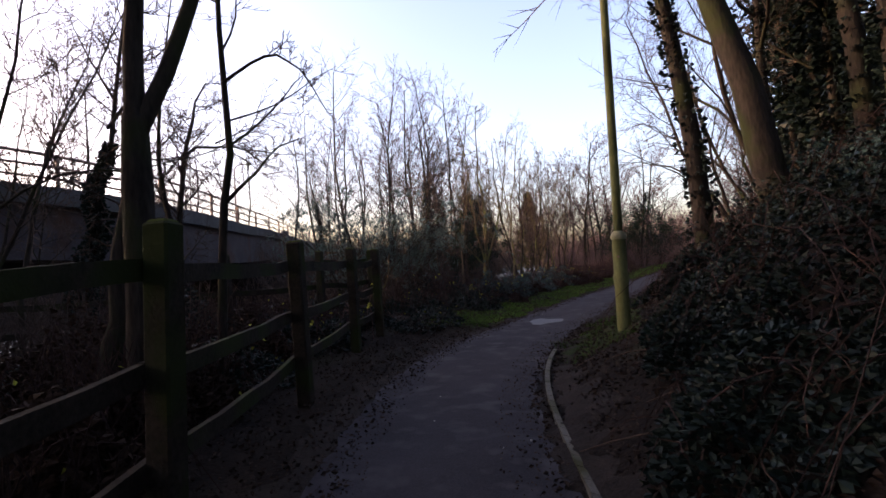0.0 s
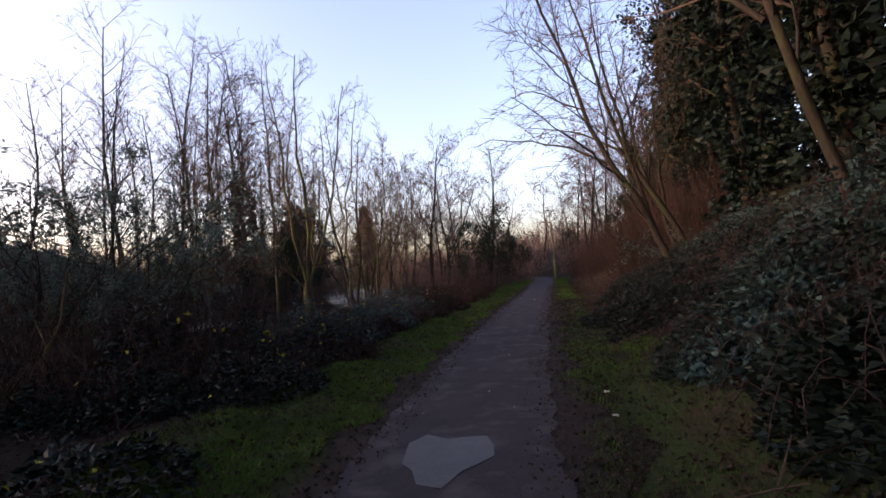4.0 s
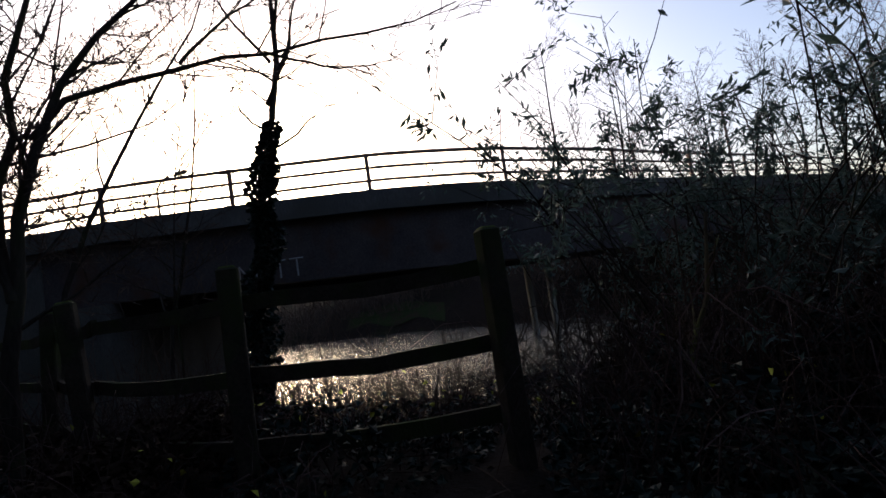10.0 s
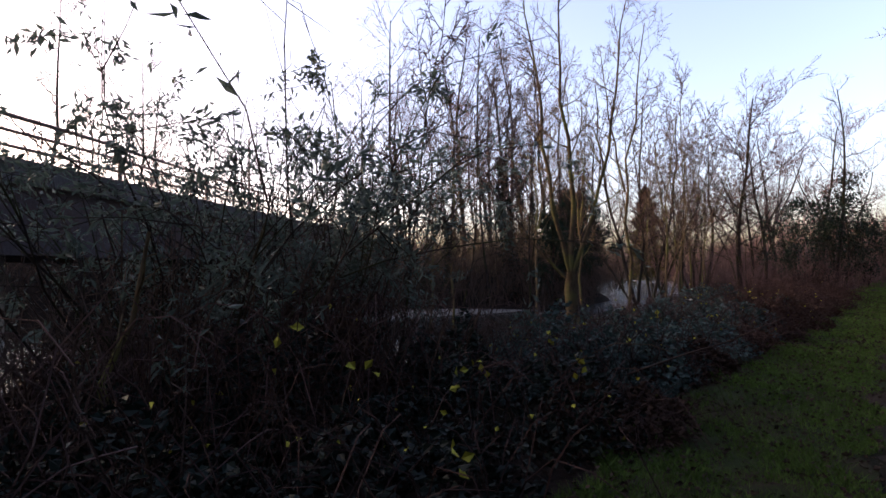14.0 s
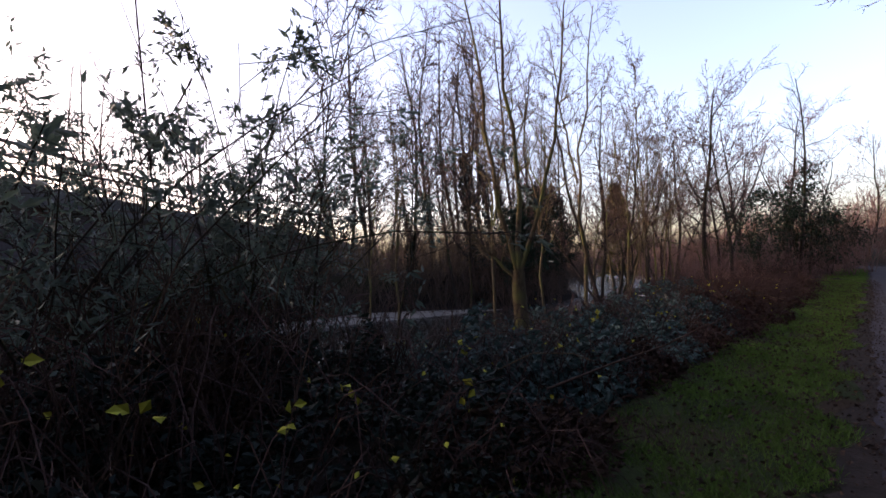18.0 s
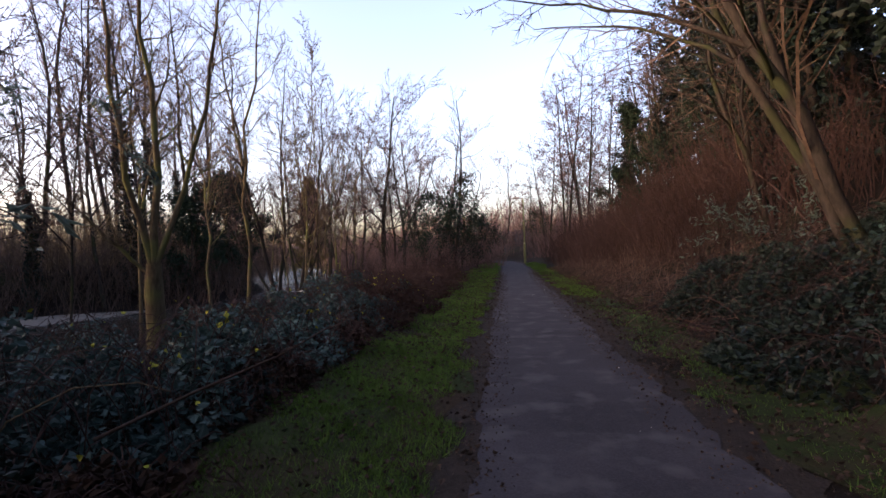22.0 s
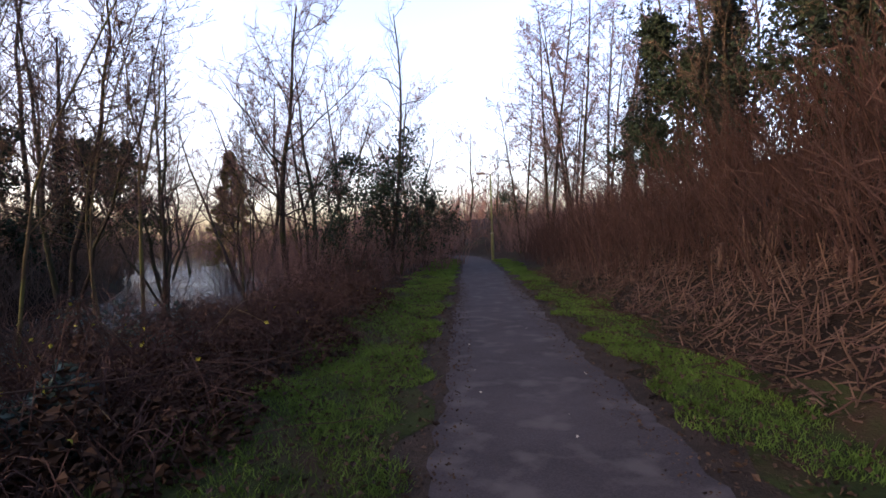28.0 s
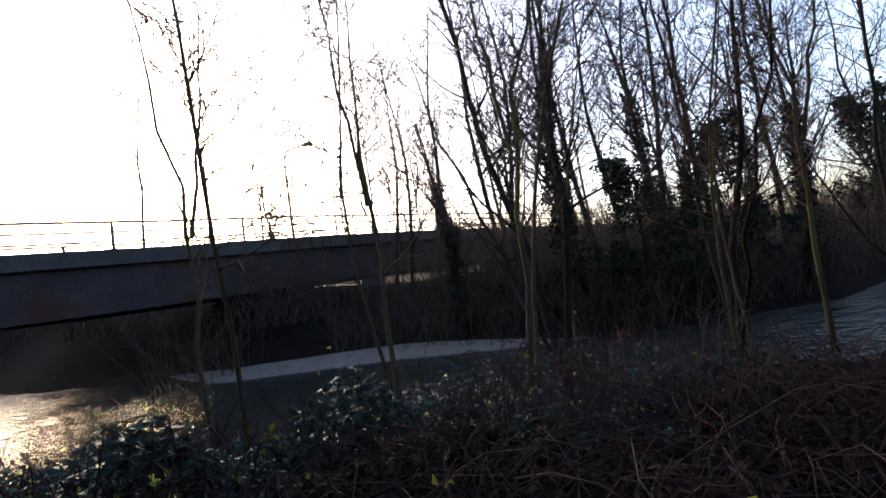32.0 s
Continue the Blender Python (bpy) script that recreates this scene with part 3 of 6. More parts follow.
# ---- lamp columns ----
def build_lamp(x, y, height, label):
    z = float(ground_z(x, y))
    lamp = thing("street_lamp", label, "street lamp", "lamp columns along the path", at=(x, y, z))
    g = Geo()
    g.tube([(0, 0, -0.2), (0, 0, 0.5), (0, 0, 0.62), (0, 0, 0.66), (0, 0, 1.42 - z)], [0.076, 0.076, 0.09, 0.078, 0.078], 20)
    base = part("base_tube", g, LAMP_PAINT, lamp, "thick algae-stained base section", True)
    g = Geo()
    g.tube([(0, 0, 1.40 - z), (0, 0, 1.43 - z), (0, 0, 1.47 - z), (0, 0, 1.5 - z)], [0.09, 0.092, 0.076, 0.047], 20, True)
    part("collar", g, LAMP_CAP, lamp, "pale worn collar", True)
    g = Geo()
    g.tube([(0, 0, 1.45 - z), (0, 0, height * 0.6), (0, 0, height)], [0.052, 0.048, 0.04], 14)
    part("column", g, LAMP_PAINT, lamp, "slim green column", True)
    g = Geo()
    g.tube([(0.076, 0, 0.7), (0.09, 0, 0.7)], 0.016, 8, True)
    part("bolt", g, RAIL, base)
    g = Geo()
    g.tube([(0.0, -0.076, 1.2 - z), (0.0, -0.09, 1.2 - z)], 0.014, 8, True)
    part("bolt", g, RAIL, base)
    g = Geo()
    g.tube([(0, 0, height - 0.02), (-0.1, 0, height + 0.05), (-0.3, 0, height + 0.07)], [0.035, 0.03, 0.03], 8)
    g.box((-0.75, -0.1, height + 0.02), (-0.28, 0.1, height + 0.14), None, 0.03)
    part("lantern", g, RAIL, lamp, "small grey lantern head", False)
    return lamp


build_lamp(1.7, 6.0, 5.2, "slim green lamp column with a thick stained base beside the path")
build_lamp(0.37, 48.4, 4.6, "slim pale lamp column at the far end of the path")

# kerb edging beside the lamp
_k = Geo()
_ky = np.arange(0.5, 6.3, 0.15)
for i in range(len(_ky) - 1):
    y0, y1 = _ky[i], _ky[i + 1] - 0.012
    x0, x1 = float(centre(y0) + half(y0)) + 0.05, float(centre(y1) + half(y1)) + 0.05
    _k.add([(x0, y0, -0.1), (x0 + 0.05, y0, -0.1), (x1 + 0.05, y1, -0.1), (x1, y1, -0.1), (x0, y0, 0.06), (x0 + 0.05, y0, 0.055), (x1 + 0.05, y1, 0.055), (x1, y1, 0.06)],
           [(0, 3, 2, 1), (4, 5, 6, 7), (0, 1, 5, 4), (1, 2, 6, 5), (2, 3, 7, 6), (3, 0, 4, 7)])
tagged(part("edging_kerb", _k, KERB), "thin curved concrete edging along the path", "kerb", kind="structure")

# ---- trees ----
def grow(rng, trunk, crown, base, way, length, radius, level, spec, line=None):
    """One limb with its side limbs; thick wood goes to the trunk's mesh, twigs to the crown's."""
    if line is not None:
        given = np.asarray(line, float)
        step = np.concatenate([[0], np.cumsum(np.linalg.norm(np.diff(given, axis=0), axis=1))])
        length = step[-1]
        n = 10
        pts = np.stack([np.interp(np.linspace(0, length, n), step, given[:, k]) for k in range(3)], -1)
        pts[1:-1] = (pts[:-2] + 2 * pts[1:-1] + pts[2:]) / 4 + rng.normal(0, 0.06 * length / n, (n - 2, 3))
    else:
        n = (9, 6, 4, 3)[level] if level < 3 or spec.get("curl") else 2
        pts, p, d = [np.array(base, float)], np.array(base, float), np.array(way, float)
        for _ in range(n - 1):
            d = d + rng.normal(0, spec["wobble"][level], 3)
            d[2] += spec["lift"][level]
            d /= np.linalg.norm(d)
            p = p + d * length / (n - 1)
            pts.append(p)
        pts = np.array(pts)
    radii = radius * (1 - np.linspace(0, 1, n) * (0.8, 0.8, 0.75, 0.7)[level])
    if n == 2:
        crown.spike(pts[0], pts[1], radius * 1.15)
    else:
        (trunk if level < 2 else crown).tube(pts, radii, (9, 5, 3, 3)[level])
    if level >= 2:
        spec["tips"].append(pts[-1])
        spec["tips"].append(pts[len(pts) // 2])
    if level >= spec.get("deep", 3):
        return
    count = spec["count"][level]
    lo = spec["from"][level]
    for k in range(count):
        t = lo + (1 - lo) * (k + rng.random()) / count
        i = min(int(t * (n - 1)), n - 2)
        q = pts[i] + (pts[i + 1] - pts[i]) * (t * (n - 1) - i)
        along_d = pts[i + 1] - pts[i]
        along_d /= np.linalg.norm(along_d)
        out = np.cross(along_d, rng.normal(size=3))
        out /= np.linalg.norm(out) + 1e-9
        a = radians(rng.uniform(*spec["angle"][level]))
        way2 = along_d * math.cos(a) + out * math.sin(a)
        if "push" in spec:
            way2 = way2 + np.array(spec["push"]) * (0.5 if level == 0 else 0.15)
            way2 /= np.linalg.norm(way2)
        ln = length * spec["ratio"][level] * (1.15 - 0.6 * t) * rng.uniform(0.7, 1.2)
        rad = min(radii[i] * rng.uniform(0.32, 0.5), 0.014 * ln + 0.004)
        grow(rng, trunk, crown, q, way2, ln, max(rad, spec.get("twig", 0.004) * (1.4, 1.2, 1.0)[level]), level + 1, spec)


SPECS = {
    "spread": dict(count=(15, 10, 11), ratio=(0.46, 0.45, 0.36), angle=((40, 75), (30, 65), (25, 60)), wobble=(0.08, 0.17, 0.2, 0.2), lift=(0.05, 0.07, 0.04, 0.02), twig=0.0085, **{"from": (0.28, 0.2, 0.1)}),
    "upright": dict(count=(20, 9, 12), ratio=(0.3, 0.42, 0.36), angle=((32, 62), (30, 62), (25, 60)), wobble=(0.06, 0.13, 0.18, 0.15), lift=(0.06, 0.09, 0.05, 0.03), twig=0.008, **{"from": (0.28, 0.12, 0.1)}),
    "slim": dict(count=(22, 8, 6), ratio=(0.22, 0.42, 0.4), angle=((32, 68), (30, 65), (25, 60)), wobble=(0.06, 0.14, 0.16, 0.2), lift=(0.06, 0.09, 0.06, 0.03), twig=0.0035, **{"from": (0.3, 0.2, 0.1)}),
    "layered": dict(count=(34, 7, 8), ratio=(0.25, 0.42, 0.42), angle=((35, 70), (30, 60), (25, 60)), wobble=(0.03, 0.1, 0.15, 0.2), lift=(0.06, 0.03, 0.04, 0.02), twig=0.006, **{"from": (0.18, 0.15, 0.1)}),
    "lean": dict(count=(13, 10, 10), ratio=(0.42, 0.45, 0.36), angle=((30, 60), (30, 60), (25, 55)), wobble=(0.05, 0.16, 0.18, 0.2), lift=(0.012, 0.02, 0.01, -0.02), twig=0.0055, **{"from": (0.3, 0.15, 0.1)}),
    "bushy": dict(count=(16, 8, 5), ratio=(0.42, 0.42, 0.45), angle=((30, 75), (25, 60), (20, 55)), wobble=(0.07, 0.16, 0.2, 0.2), lift=(0.05, 0.05, 0.04, 0.0), twig=0.006, **{"from": (0.08, 0.15, 0.1)}),
}


def ivy_on(rng, pts, radii, count, spread=0.25, size=(0.06, 0.11)):
    """Ivy leaves round a stem."""
    pts, radii = np.asarray(pts, float), np.asarray(radii, float)
    t = rng.random(count) * (len(pts) - 1.001)
    i = t.astype(int)
    f = (t - i)[:, None]
    p = pts[i] * (1 - f) + pts[i + 1] * f
    r = radii[i] * (1 - f[:, 0]) + radii[i + 1] * f[:, 0]
    a = rng.random(count) * 2 * np.pi
    lump = (0.55 + 0.45 * np.sin(t * 5 + 2 * np.sin(a + t))) * (1 - 0.75 * (t / (len(pts) - 1)) ** 3)
    out = np.stack([np.cos(a), np.sin(a), rng.normal(-0.3, 0.5, count)], -1)
    at = p + np.stack([np.cos(a), np.sin(a), 0 * a], -1) * (r + rng.random(count) * spread * lump)[:, None]
    g = Geo()
    g.leaves(at, out, rng.uniform(*size, count), 0.9, rng)
    return g


def make_tree(seed, kind, height, radius, label, bark=None, twig=None, stems=1, lean=(0, 0), ivy=0, ivy_top=0.6, name="bare_tree", category="tree", group="", splay=0.12, ivy_spread=0.25, push=None, start=None, fork=None,
              lines=None, ivy_size=(0.06, 0.11), leaves=0, leaf_mat=None, leaf_size=(0.08, 0.16), leaf_low=0.0, tip=None, count=None):
    rng = np.random.default_rng(seed)
    spec = dict(SPECS[kind], tips=[])
    if push:
        spec["push"] = push
    if start is not None:
        spec["from"] = (start, *spec["from"][1:])
    if tip:
        spec["twig"] = tip
    if count:
        spec["count"] = count
    trunk, crown = Geo(), Geo()
    tree = thing(name, label, category, group)
    low = 0.0
    if fork:
        low = fork
        trunk.tube([(0, 0, -0.25), (0.01, 0, fork * 0.4), (-0.02, 0.01, fork * 0.8), (0, 0, fork + 0.1)], [radius * 1.35, radius * 1.05, radius * 1.0, radius * 0.8], 9)
    if lines:
        for k, (line, r) in enumerate(lines):
            grow(rng, trunk, crown, None, None, 0, r, 0 if k == 0 or fork else 1, spec, line)
    else:
        for s in range(stems):
            a = s * 2 * np.pi / stems + rng.random()
            off = np.array([math.cos(a), math.sin(a), 0]) * (radius * 0.9 if stems > 1 else 0)
            way = np.array([lean[0], lean[1], 1.0]) + off / (radius + 1e-6) * splay * (stems > 1)
            h = height * (1 if s == 0 else rng.uniform(0.75, 0.98))
            grow(rng, trunk, crown, off * (0.35 if fork else 1.0) + (0, 0, low - (0.05 if fork else 0.25)), way / np.linalg.norm(way), h, radius * (0.6 if fork else 1) * (1 if s == 0 else rng.uniform(0.6, 0.9)), 0, spec)
    part("trunk", trunk, bark or BARK, tree, smooth=True)
    part("crown", crown, twig or TWIG, tree, "fine bare twigs")
    if ivy:
        n = 10 if lines else 9
        first = np.asarray(trunk.v[0]).reshape(-1, 9, 3).mean(1)
        k = max(2, int(len(first) * ivy_top))
        part("ivy", ivy_on(rng, first[:k], np.linspace(radius, radius * 0.6, k), ivy, ivy_spread, ivy_size), IVY_SHADED_BRAMBLE, tree, "dark ivy clothing the trunk")
    if leaves:
        tips = np.array(spec["tips"])
        tips = tips[tips[:, 2] > leaf_low]
        at = tips[rng.integers(0, len(tips), leaves)] + rng.normal(0, 0.13, (leaves, 3))
        g = Geo()
        g.leaves(at, rng.normal(0, 1, (leaves, 3)) + (0, 0, -0.2), rng.uniform(*leaf_size, leaves), 0.6, rng)
        part("foliage", g, leaf_mat or DARK_CONIFER, tree, "dark evergreen leaves in loose clumps")
    return tree


def place(tree, x, y, turn=0.0, scale=1.0, tall=1.0, sink=0.0, tilt=(0, 0)):
    edge = bend(y) - 13.0
    if edge - 7.6 < x < edge + 0.9 and -2 < y < 52:
        x = edge + 1.6 if x > edge - 3.5 else edge - 8.6
    m = pose(x, y, float(ground_z(x, y)) - sink, tilt[0], tilt[1], turn) @ Matrix.Diagonal((scale, scale, scale * tall, 1))
    return copy_thing(tree, m)


def set_down(tree, x, y, turn=0.0, sink=0.0, scale=1.0, tilt=(0, 0)):
    tree.matrix_basis = pose(x, y, float(ground_z(x, y)) - sink, tilt[0], tilt[1], turn) @ Matrix.Diagonal((scale, scale, scale, 1))
    return tree


# river-bank trees that stand close by
riverside = make_tree(11, "slim", 7.6, 0.13, "slender bare tree forking low at the river's edge", BARK_TAN, TWIG_TAN, name="riverside_tree", group="river trees", start=0.25, fork=1.35,
                      lines=(([(0, 0, 1.3), (-0.35, -0.1, 2.9), (-0.5, 0, 4.6), (-0.85, 0.1, 7.6)], 0.052), ([(0, 0, 1.25), (0.05, 0.1, 3.0), (-0.2, 0.3, 5.0), (-0.1, 0.4, 7.9)], 0.058),
                             ([(0, 0, 1.35), (0.45, 0.1, 2.6), (0.8, 0.2, 4.2), (1.2, 0.2, 6.9)], 0.045), ([(0, 0, 1.2), (-0.9, -0.3, 2.3), (-1.1, -0.5, 2.6)], 0.035)))
set_down(riverside, -6.1, 18.4, 20)
alder = make_tree(12, "slim", 7.2, 0.05, "slim bare alder with pale ochre bark on the river bank", BARK_TAN, TWIG_TAN, name="alder_tree", group="river trees", start=0.3, fork=0.3,
                  lines=(([(0, 0, 0.2), (0.05, 0, 1.6), (-0.05, 0.1, 3.4), (0.5, 0.2, 7.2)], 0.045), ([(-0.05, 0.1, 3.3), (-0.4, 0.2, 5.0), (-0.6, 0.2, 6.9)], 0.03)))
set_down(alder, -6, 20.9, 0)
place(alder, -7.01, 26.2, 70, 0.95, tilt=(0, 5))
place(alder, -7.57, 30.7, 250, 0.95)
place(alder, -8.9, 18.0, 300, 0.75)
birch = make_tree(14, "slim", 7.5, 0.028, "thin pale young birch on the river bank", BARK_TAN, TWIG, 1, (0.06, 0.02), name="birch_tree", group="river trees", start=0.3, tip=0.0055, count=(26, 9, 7))
set_down(birch, -7.4, 29.2, 10)
place(birch, -6.1, 23.4, 200, 0.9, tilt=(-3, -14))
place(birch, -6.93, 24.9, 80, 0.85, tilt=(2, -10))
place(birch, -5.94, 26.0, 30, 0.85, tilt=(-3, 6))
place(birch, -8.4, 16.6, 130, 0.8, tilt=(4, 5))
place(birch, -7.58, 29.6, 30, 0.9, tilt=(0, -5))
place(alder, -9.3, 22.2, 260, 1.0)
place(alder, -9.2, 24.9, 160, 1.05)
place(birch, -8.8, 27.6, 20, 1.0, tilt=(0, 4))
slim = make_tree(15, "slim", 5.6, 0.018, "thin dark leaning stem beside the brambles", BARK, TWIG, 1, (0.05, 0.02), name="sapling", group="saplings", start=0.3, tip=0.0055, count=(22, 9, 6))
set_down(slim, -6.1, 13.75, 20, tilt=(-3, 2))
place(slim, -7.3, 16.25, 100, 1.05, tilt=(1, 1))
place(slim, -6.1, 16.9, 220, 1.0, tilt=(3, -9))
place(slim, -6.05, 32.5, 330, 0.9)
bank_tree = make_tree(16, "slim", 8.6, 0.09, "bare multi-stemmed tree leaning over the river", BARK, TWIG_RED, name="leaning_bank_tree", group="river trees", start=0.25, fork=0.5, tip=0.004,
                      lines=(([(0, 0, 0.4), (-0.4, 0.2, 2.4), (-1.0, 0.3, 5.0), (-1.2, 0.4, 8.5)], 0.07), ([(0, 0, 0.4), (0.35, -0.1, 2.6), (0.3, 0.1, 5.2), (0.6, 0.1, 8.2)], 0.06), ([(0, 0, 0.4), (-0.8, 0.7, 2.2), (-1.8, 1.2, 4.4), (-2.4, 1.5, 6.6)], 0.045)))
set_down(bank_tree, -8.3, 27.2, 60)
place(bank_tree, -9, 30.4, 200, 0.95)
place(bank_tree, -8.8, 33.4, 320, 0.9)
place(bank_tree, -10.6, 36.5, 90, 0.9)

# tall wood across the river and at the far end
poplar = make_tree(21, "upright", 15, 0.13, "tall narrow bare tree with reddish twigs across the river", BARK, TWIG_RED, 1, name="tall_bare_tree", group="woodland trees", count=(21, 9, 9))
set_down(poplar, -21.5, 33.5, 0)
crowned = make_tree(22, "spread", 10.5, 0.13, "broad bare tree with a rounded crown of fine twigs", BARK, TWIG_RED, 1, name="round_bare_tree", group="woodland trees")
set_down(crowned, -7.6, 39.4, 0)
crowned_two = make_tree(27, "spread", 9.5, 0.1, "broad many-stemmed bare tree with a rounded crown", BARK, TWIG_RED, 3, name="round_bare_tree", group="woodland trees", splay=0.25, count=(9, 8, 9))
set_down(crowned_two, -8.98, 45.5, 0)
layered = make_tree(23, "layered", 12.5, 0.095, "tall bare alder with fine tiered side branches", BARK, TWIG_RED, 2, name="tiered_bare_tree", group="woodland trees", splay=0.12, count=(28, 8, 8), tip=0.01)
set_down(layered, 2.92, 45.0, 0)
ivied = make_tree(24, "upright", 12, 0.16, "ivy-clad tree with a dark leafy trunk", BARK, TWIG, 1, ivy=2600, ivy_top=0.7, ivy_spread=0.55, ivy_size=(0.08, 0.16), name="ivy_clad_tree", group="ivy trees")
set_down(ivied, -16.4, 31.0, 0)
wood_rng = np.random.default_rng(5)
for x, y, kind, s in ((-24, 31, poplar, 1.0), (-20, 36.5, poplar, 1.12), (-23, 38, poplar, 1.0), (-26.5, 35, poplar, 0.9), (-19.2, 41, poplar, 0.85), (-15, 34.0, ivied, 0.6), (-15.4, 38.2, ivied, 0.7), (-17.2, 40.5, ivied, 0.75), (-17.6, 27.4, ivied, 0.6), (-16.4, 29.4, poplar, 0.7), (-18.6, 26.0, poplar, 0.7), (-17.5, 33.5, poplar, 0.8), (-17, 36.5, poplar, 0.9), (5.6, 34.2, ivied, 0.62), (-27, 42, poplar, 1.0), (-31, 38, poplar, 0.95), (-19.5, 30, poplar, 0.85), (-22.5, 28, poplar, 0.8), (-18.8, 33, poplar, 0.95),
                      (-18.4, 35.2, ivied, 0.85), (-22.5, 42.5, ivied, 0.8), (-25, 28.5, ivied, 0.7), (-29.5, 33, poplar, 0.9), (-24, 47, poplar, 0.9), (-33, 47, poplar, 1.0), (-36, 41, poplar, 0.9),
                      (-40, 36, poplar, 0.9), (-28, 26, poplar, 0.7), (-34, 30, poplar, 0.8), (-30, 52, crowned, 1.0), (-37, 55, poplar, 1.0), (-26, 57, crowned_two, 1.1), (-20, 52, crowned_two, 1.0), (-22, 58, crowned, 0.95),
                      (-7.15, 48, crowned, 1.0), (-11.5, 47, crowned, 1.0), (-3.6, 48.5, crowned_two, 0.9), (-13, 52, crowned_two, 1.05), (-5.41, 54, crowned, 1.0), (-9.5, 39.5, alder, 1.0),
                      (-7.85, 42, crowned_two, 0.85), (-11, 43, crowned_two, 0.9), (-6.55, 38.5, crowned, 0.75), (-17, 62, crowned, 1.1), (-9.58, 60, crowned, 1.0), (-22, 68, crowned_two, 1.1), (-32, 66, poplar, 1.0), (-13.69, 68, crowned_two, 1.2),
                      (3.81, 43.3, layered, 0.92), (4.58, 47.5, layered, 1.02), (2.08, 49.5, layered, 0.75), (5.59, 44.5, layered, 0.85), (3.6, 54, crowned, 0.75), (-3.33, 60, crowned_two, 0.8), (1.74, 61, crowned, 0.7), (-1.35, 64, crowned_two, 0.75),
                      (-7.36, 68, crowned, 0.9), (-0.91, 70, crowned, 0.9), (6, 56, layered, 0.8), (6.62, 38.5, layered, 0.75), (5.84, 35, ivied, 0.6), (8.05, 39, layered, 0.8), (8.76, 33.5, poplar, 0.72), (7.01, 30.5, poplar, 0.62), (5.53, 40.5, ivied, 0.55),
                      (10.07, 37.5, ivied, 0.8), (11.46, 44, poplar, 0.8), (9.17, 50, crowned, 1.0), (7.35, 47, ivied, 0.7)):
    place(kind, x, y, wood_rng.uniform(0, 360), s * wood_rng.uniform(0.92, 1.08))
# trees beyond the bridge
for x, y, kind, s in ((-28.8, 13.6, poplar, 0.8), (-28.1, 16.9, poplar, 0.66), (-27.5, 19.5, crowned_two, 0.7), (-26, 19.0, crowned, 0.6), (-29, 24, poplar, 0.62), (-32, 20, poplar, 0.7), (-36, 25, poplar, 0.8), (-38, 18, poplar, 0.75), (-33, 12.5, crowned_two, 0.72), (-42, 30, poplar, 0.8),
                      (-35, -2, crowned, 0.7), (-40, 5, crowned, 0.6), (-30, -10, crowned, 0.9), (-24, 23, birch, 1.1), (-22, 26, birch, 1.1)):
    place(kind, x, y, wood_rng.uniform(0, 360), s)
# evergreens
def make_conifer(seed, height, width, mat, label, name="conifer_tree"):
    rng = np.random.default_rng(seed)
    tree = thing(name, label, "tree", "evergreen trees")
    g = Geo()
    g.tube([(0, 0, -0.2), (0, 0, height * 0.5), (0, 0, height * 0.97)], [0.2, 0.13, 0.02], 8)
    part("trunk", g, BARK, tree, smooth=True)
    n = 7000
    h = rng.random(n) ** 0.8
    r = width * (1 - h) ** 0.75 * (0.75 + 0.25 * np.sin(h * 40 + rng.random(n))) * rng.uniform(0.55, 1.0, n)
    a = rng.random(n) * 2 * np.pi
    r = r * (1 + 0.2 * np.sin(3 * a + h * 9) + 0.12 * np.sin(5 * a - h * 21))
    at = np.stack([np.cos(a) * r, np.sin(a) * r, 0.4 + h * (height - 0.4)], -1)
    way = np.stack([np.cos(a), np.sin(a), rng.uniform(0.1, 1.1, n)], -1)
    c = Geo()
    c.leaves(at, way, rng.uniform(0.25, 0.6, n), 0.35, rng)
    part("foliage", c, mat, tree, "dense scale-like foliage")
    return tree


fir = make_conifer(31, 11.5, 2.9, CONIFER, "tall cone-shaped conifer catching warm light beyond the river")
set_down(fir, -24.1, 70.0)
yew = make_tree(32, "bushy", 7.5, 0.13, "dark evergreen tree with loose drooping foliage", BARK, TWIG, 1, name="evergreen_tree", group="evergreen trees", leaves=5200, leaf_size=(0.14, 0.3), leaf_low=0.6)
set_down(yew, -22.6, 51.0)
place(yew, -27.5, 58, 50, 1.2)
place(yew, 5.1, 36.2, 120, 0.6)
place(yew, 6.4, 38.0, 310, 0.7)
place(yew, -14.9, 32.6, 40, 0.55)
place(yew, -15.4, 35.6, 240, 0.65)
place(yew, 8.48, 28.5, 200, 0.75)
place(yew, 9.78, 32, 80, 0.8)
place(yew, 7.99, 34.0, 300, 0.65)
holly = make_tree(33, "bushy", 5.2, 0.07, "loose dark evergreen bush beside the path", BARK, TWIG, 3, name="evergreen_bush", category="bush", group="evergreen trees", splay=0.3, count=(11, 6, 5), leaves=3400, leaf_size=(0.09, 0.17), leaf_low=0.2)
set_down(holly, -3.55, 39.2)
place(holly, -4.78, 37.4, 120, 0.75)
place(holly, -2.84, 42.5, 220, 0.7)
place(holly, 2.35, 59, 20, 0.8)
place(holly, -3.37, 58, 80, 0.8)
place(holly, 6.58, 27.0, 80, 0.8)
place(holly, 6.2, 30.4, 10, 0.8)
# tall snag with a bare top
snag = make_tree(35, "slim", 9.6, 0.09, "dead bare-topped trunk rising above the thicket", BARK, TWIG, 1, name="bare_snag", start=0.3)
set_down(snag, -3.7, 38.6, 0)

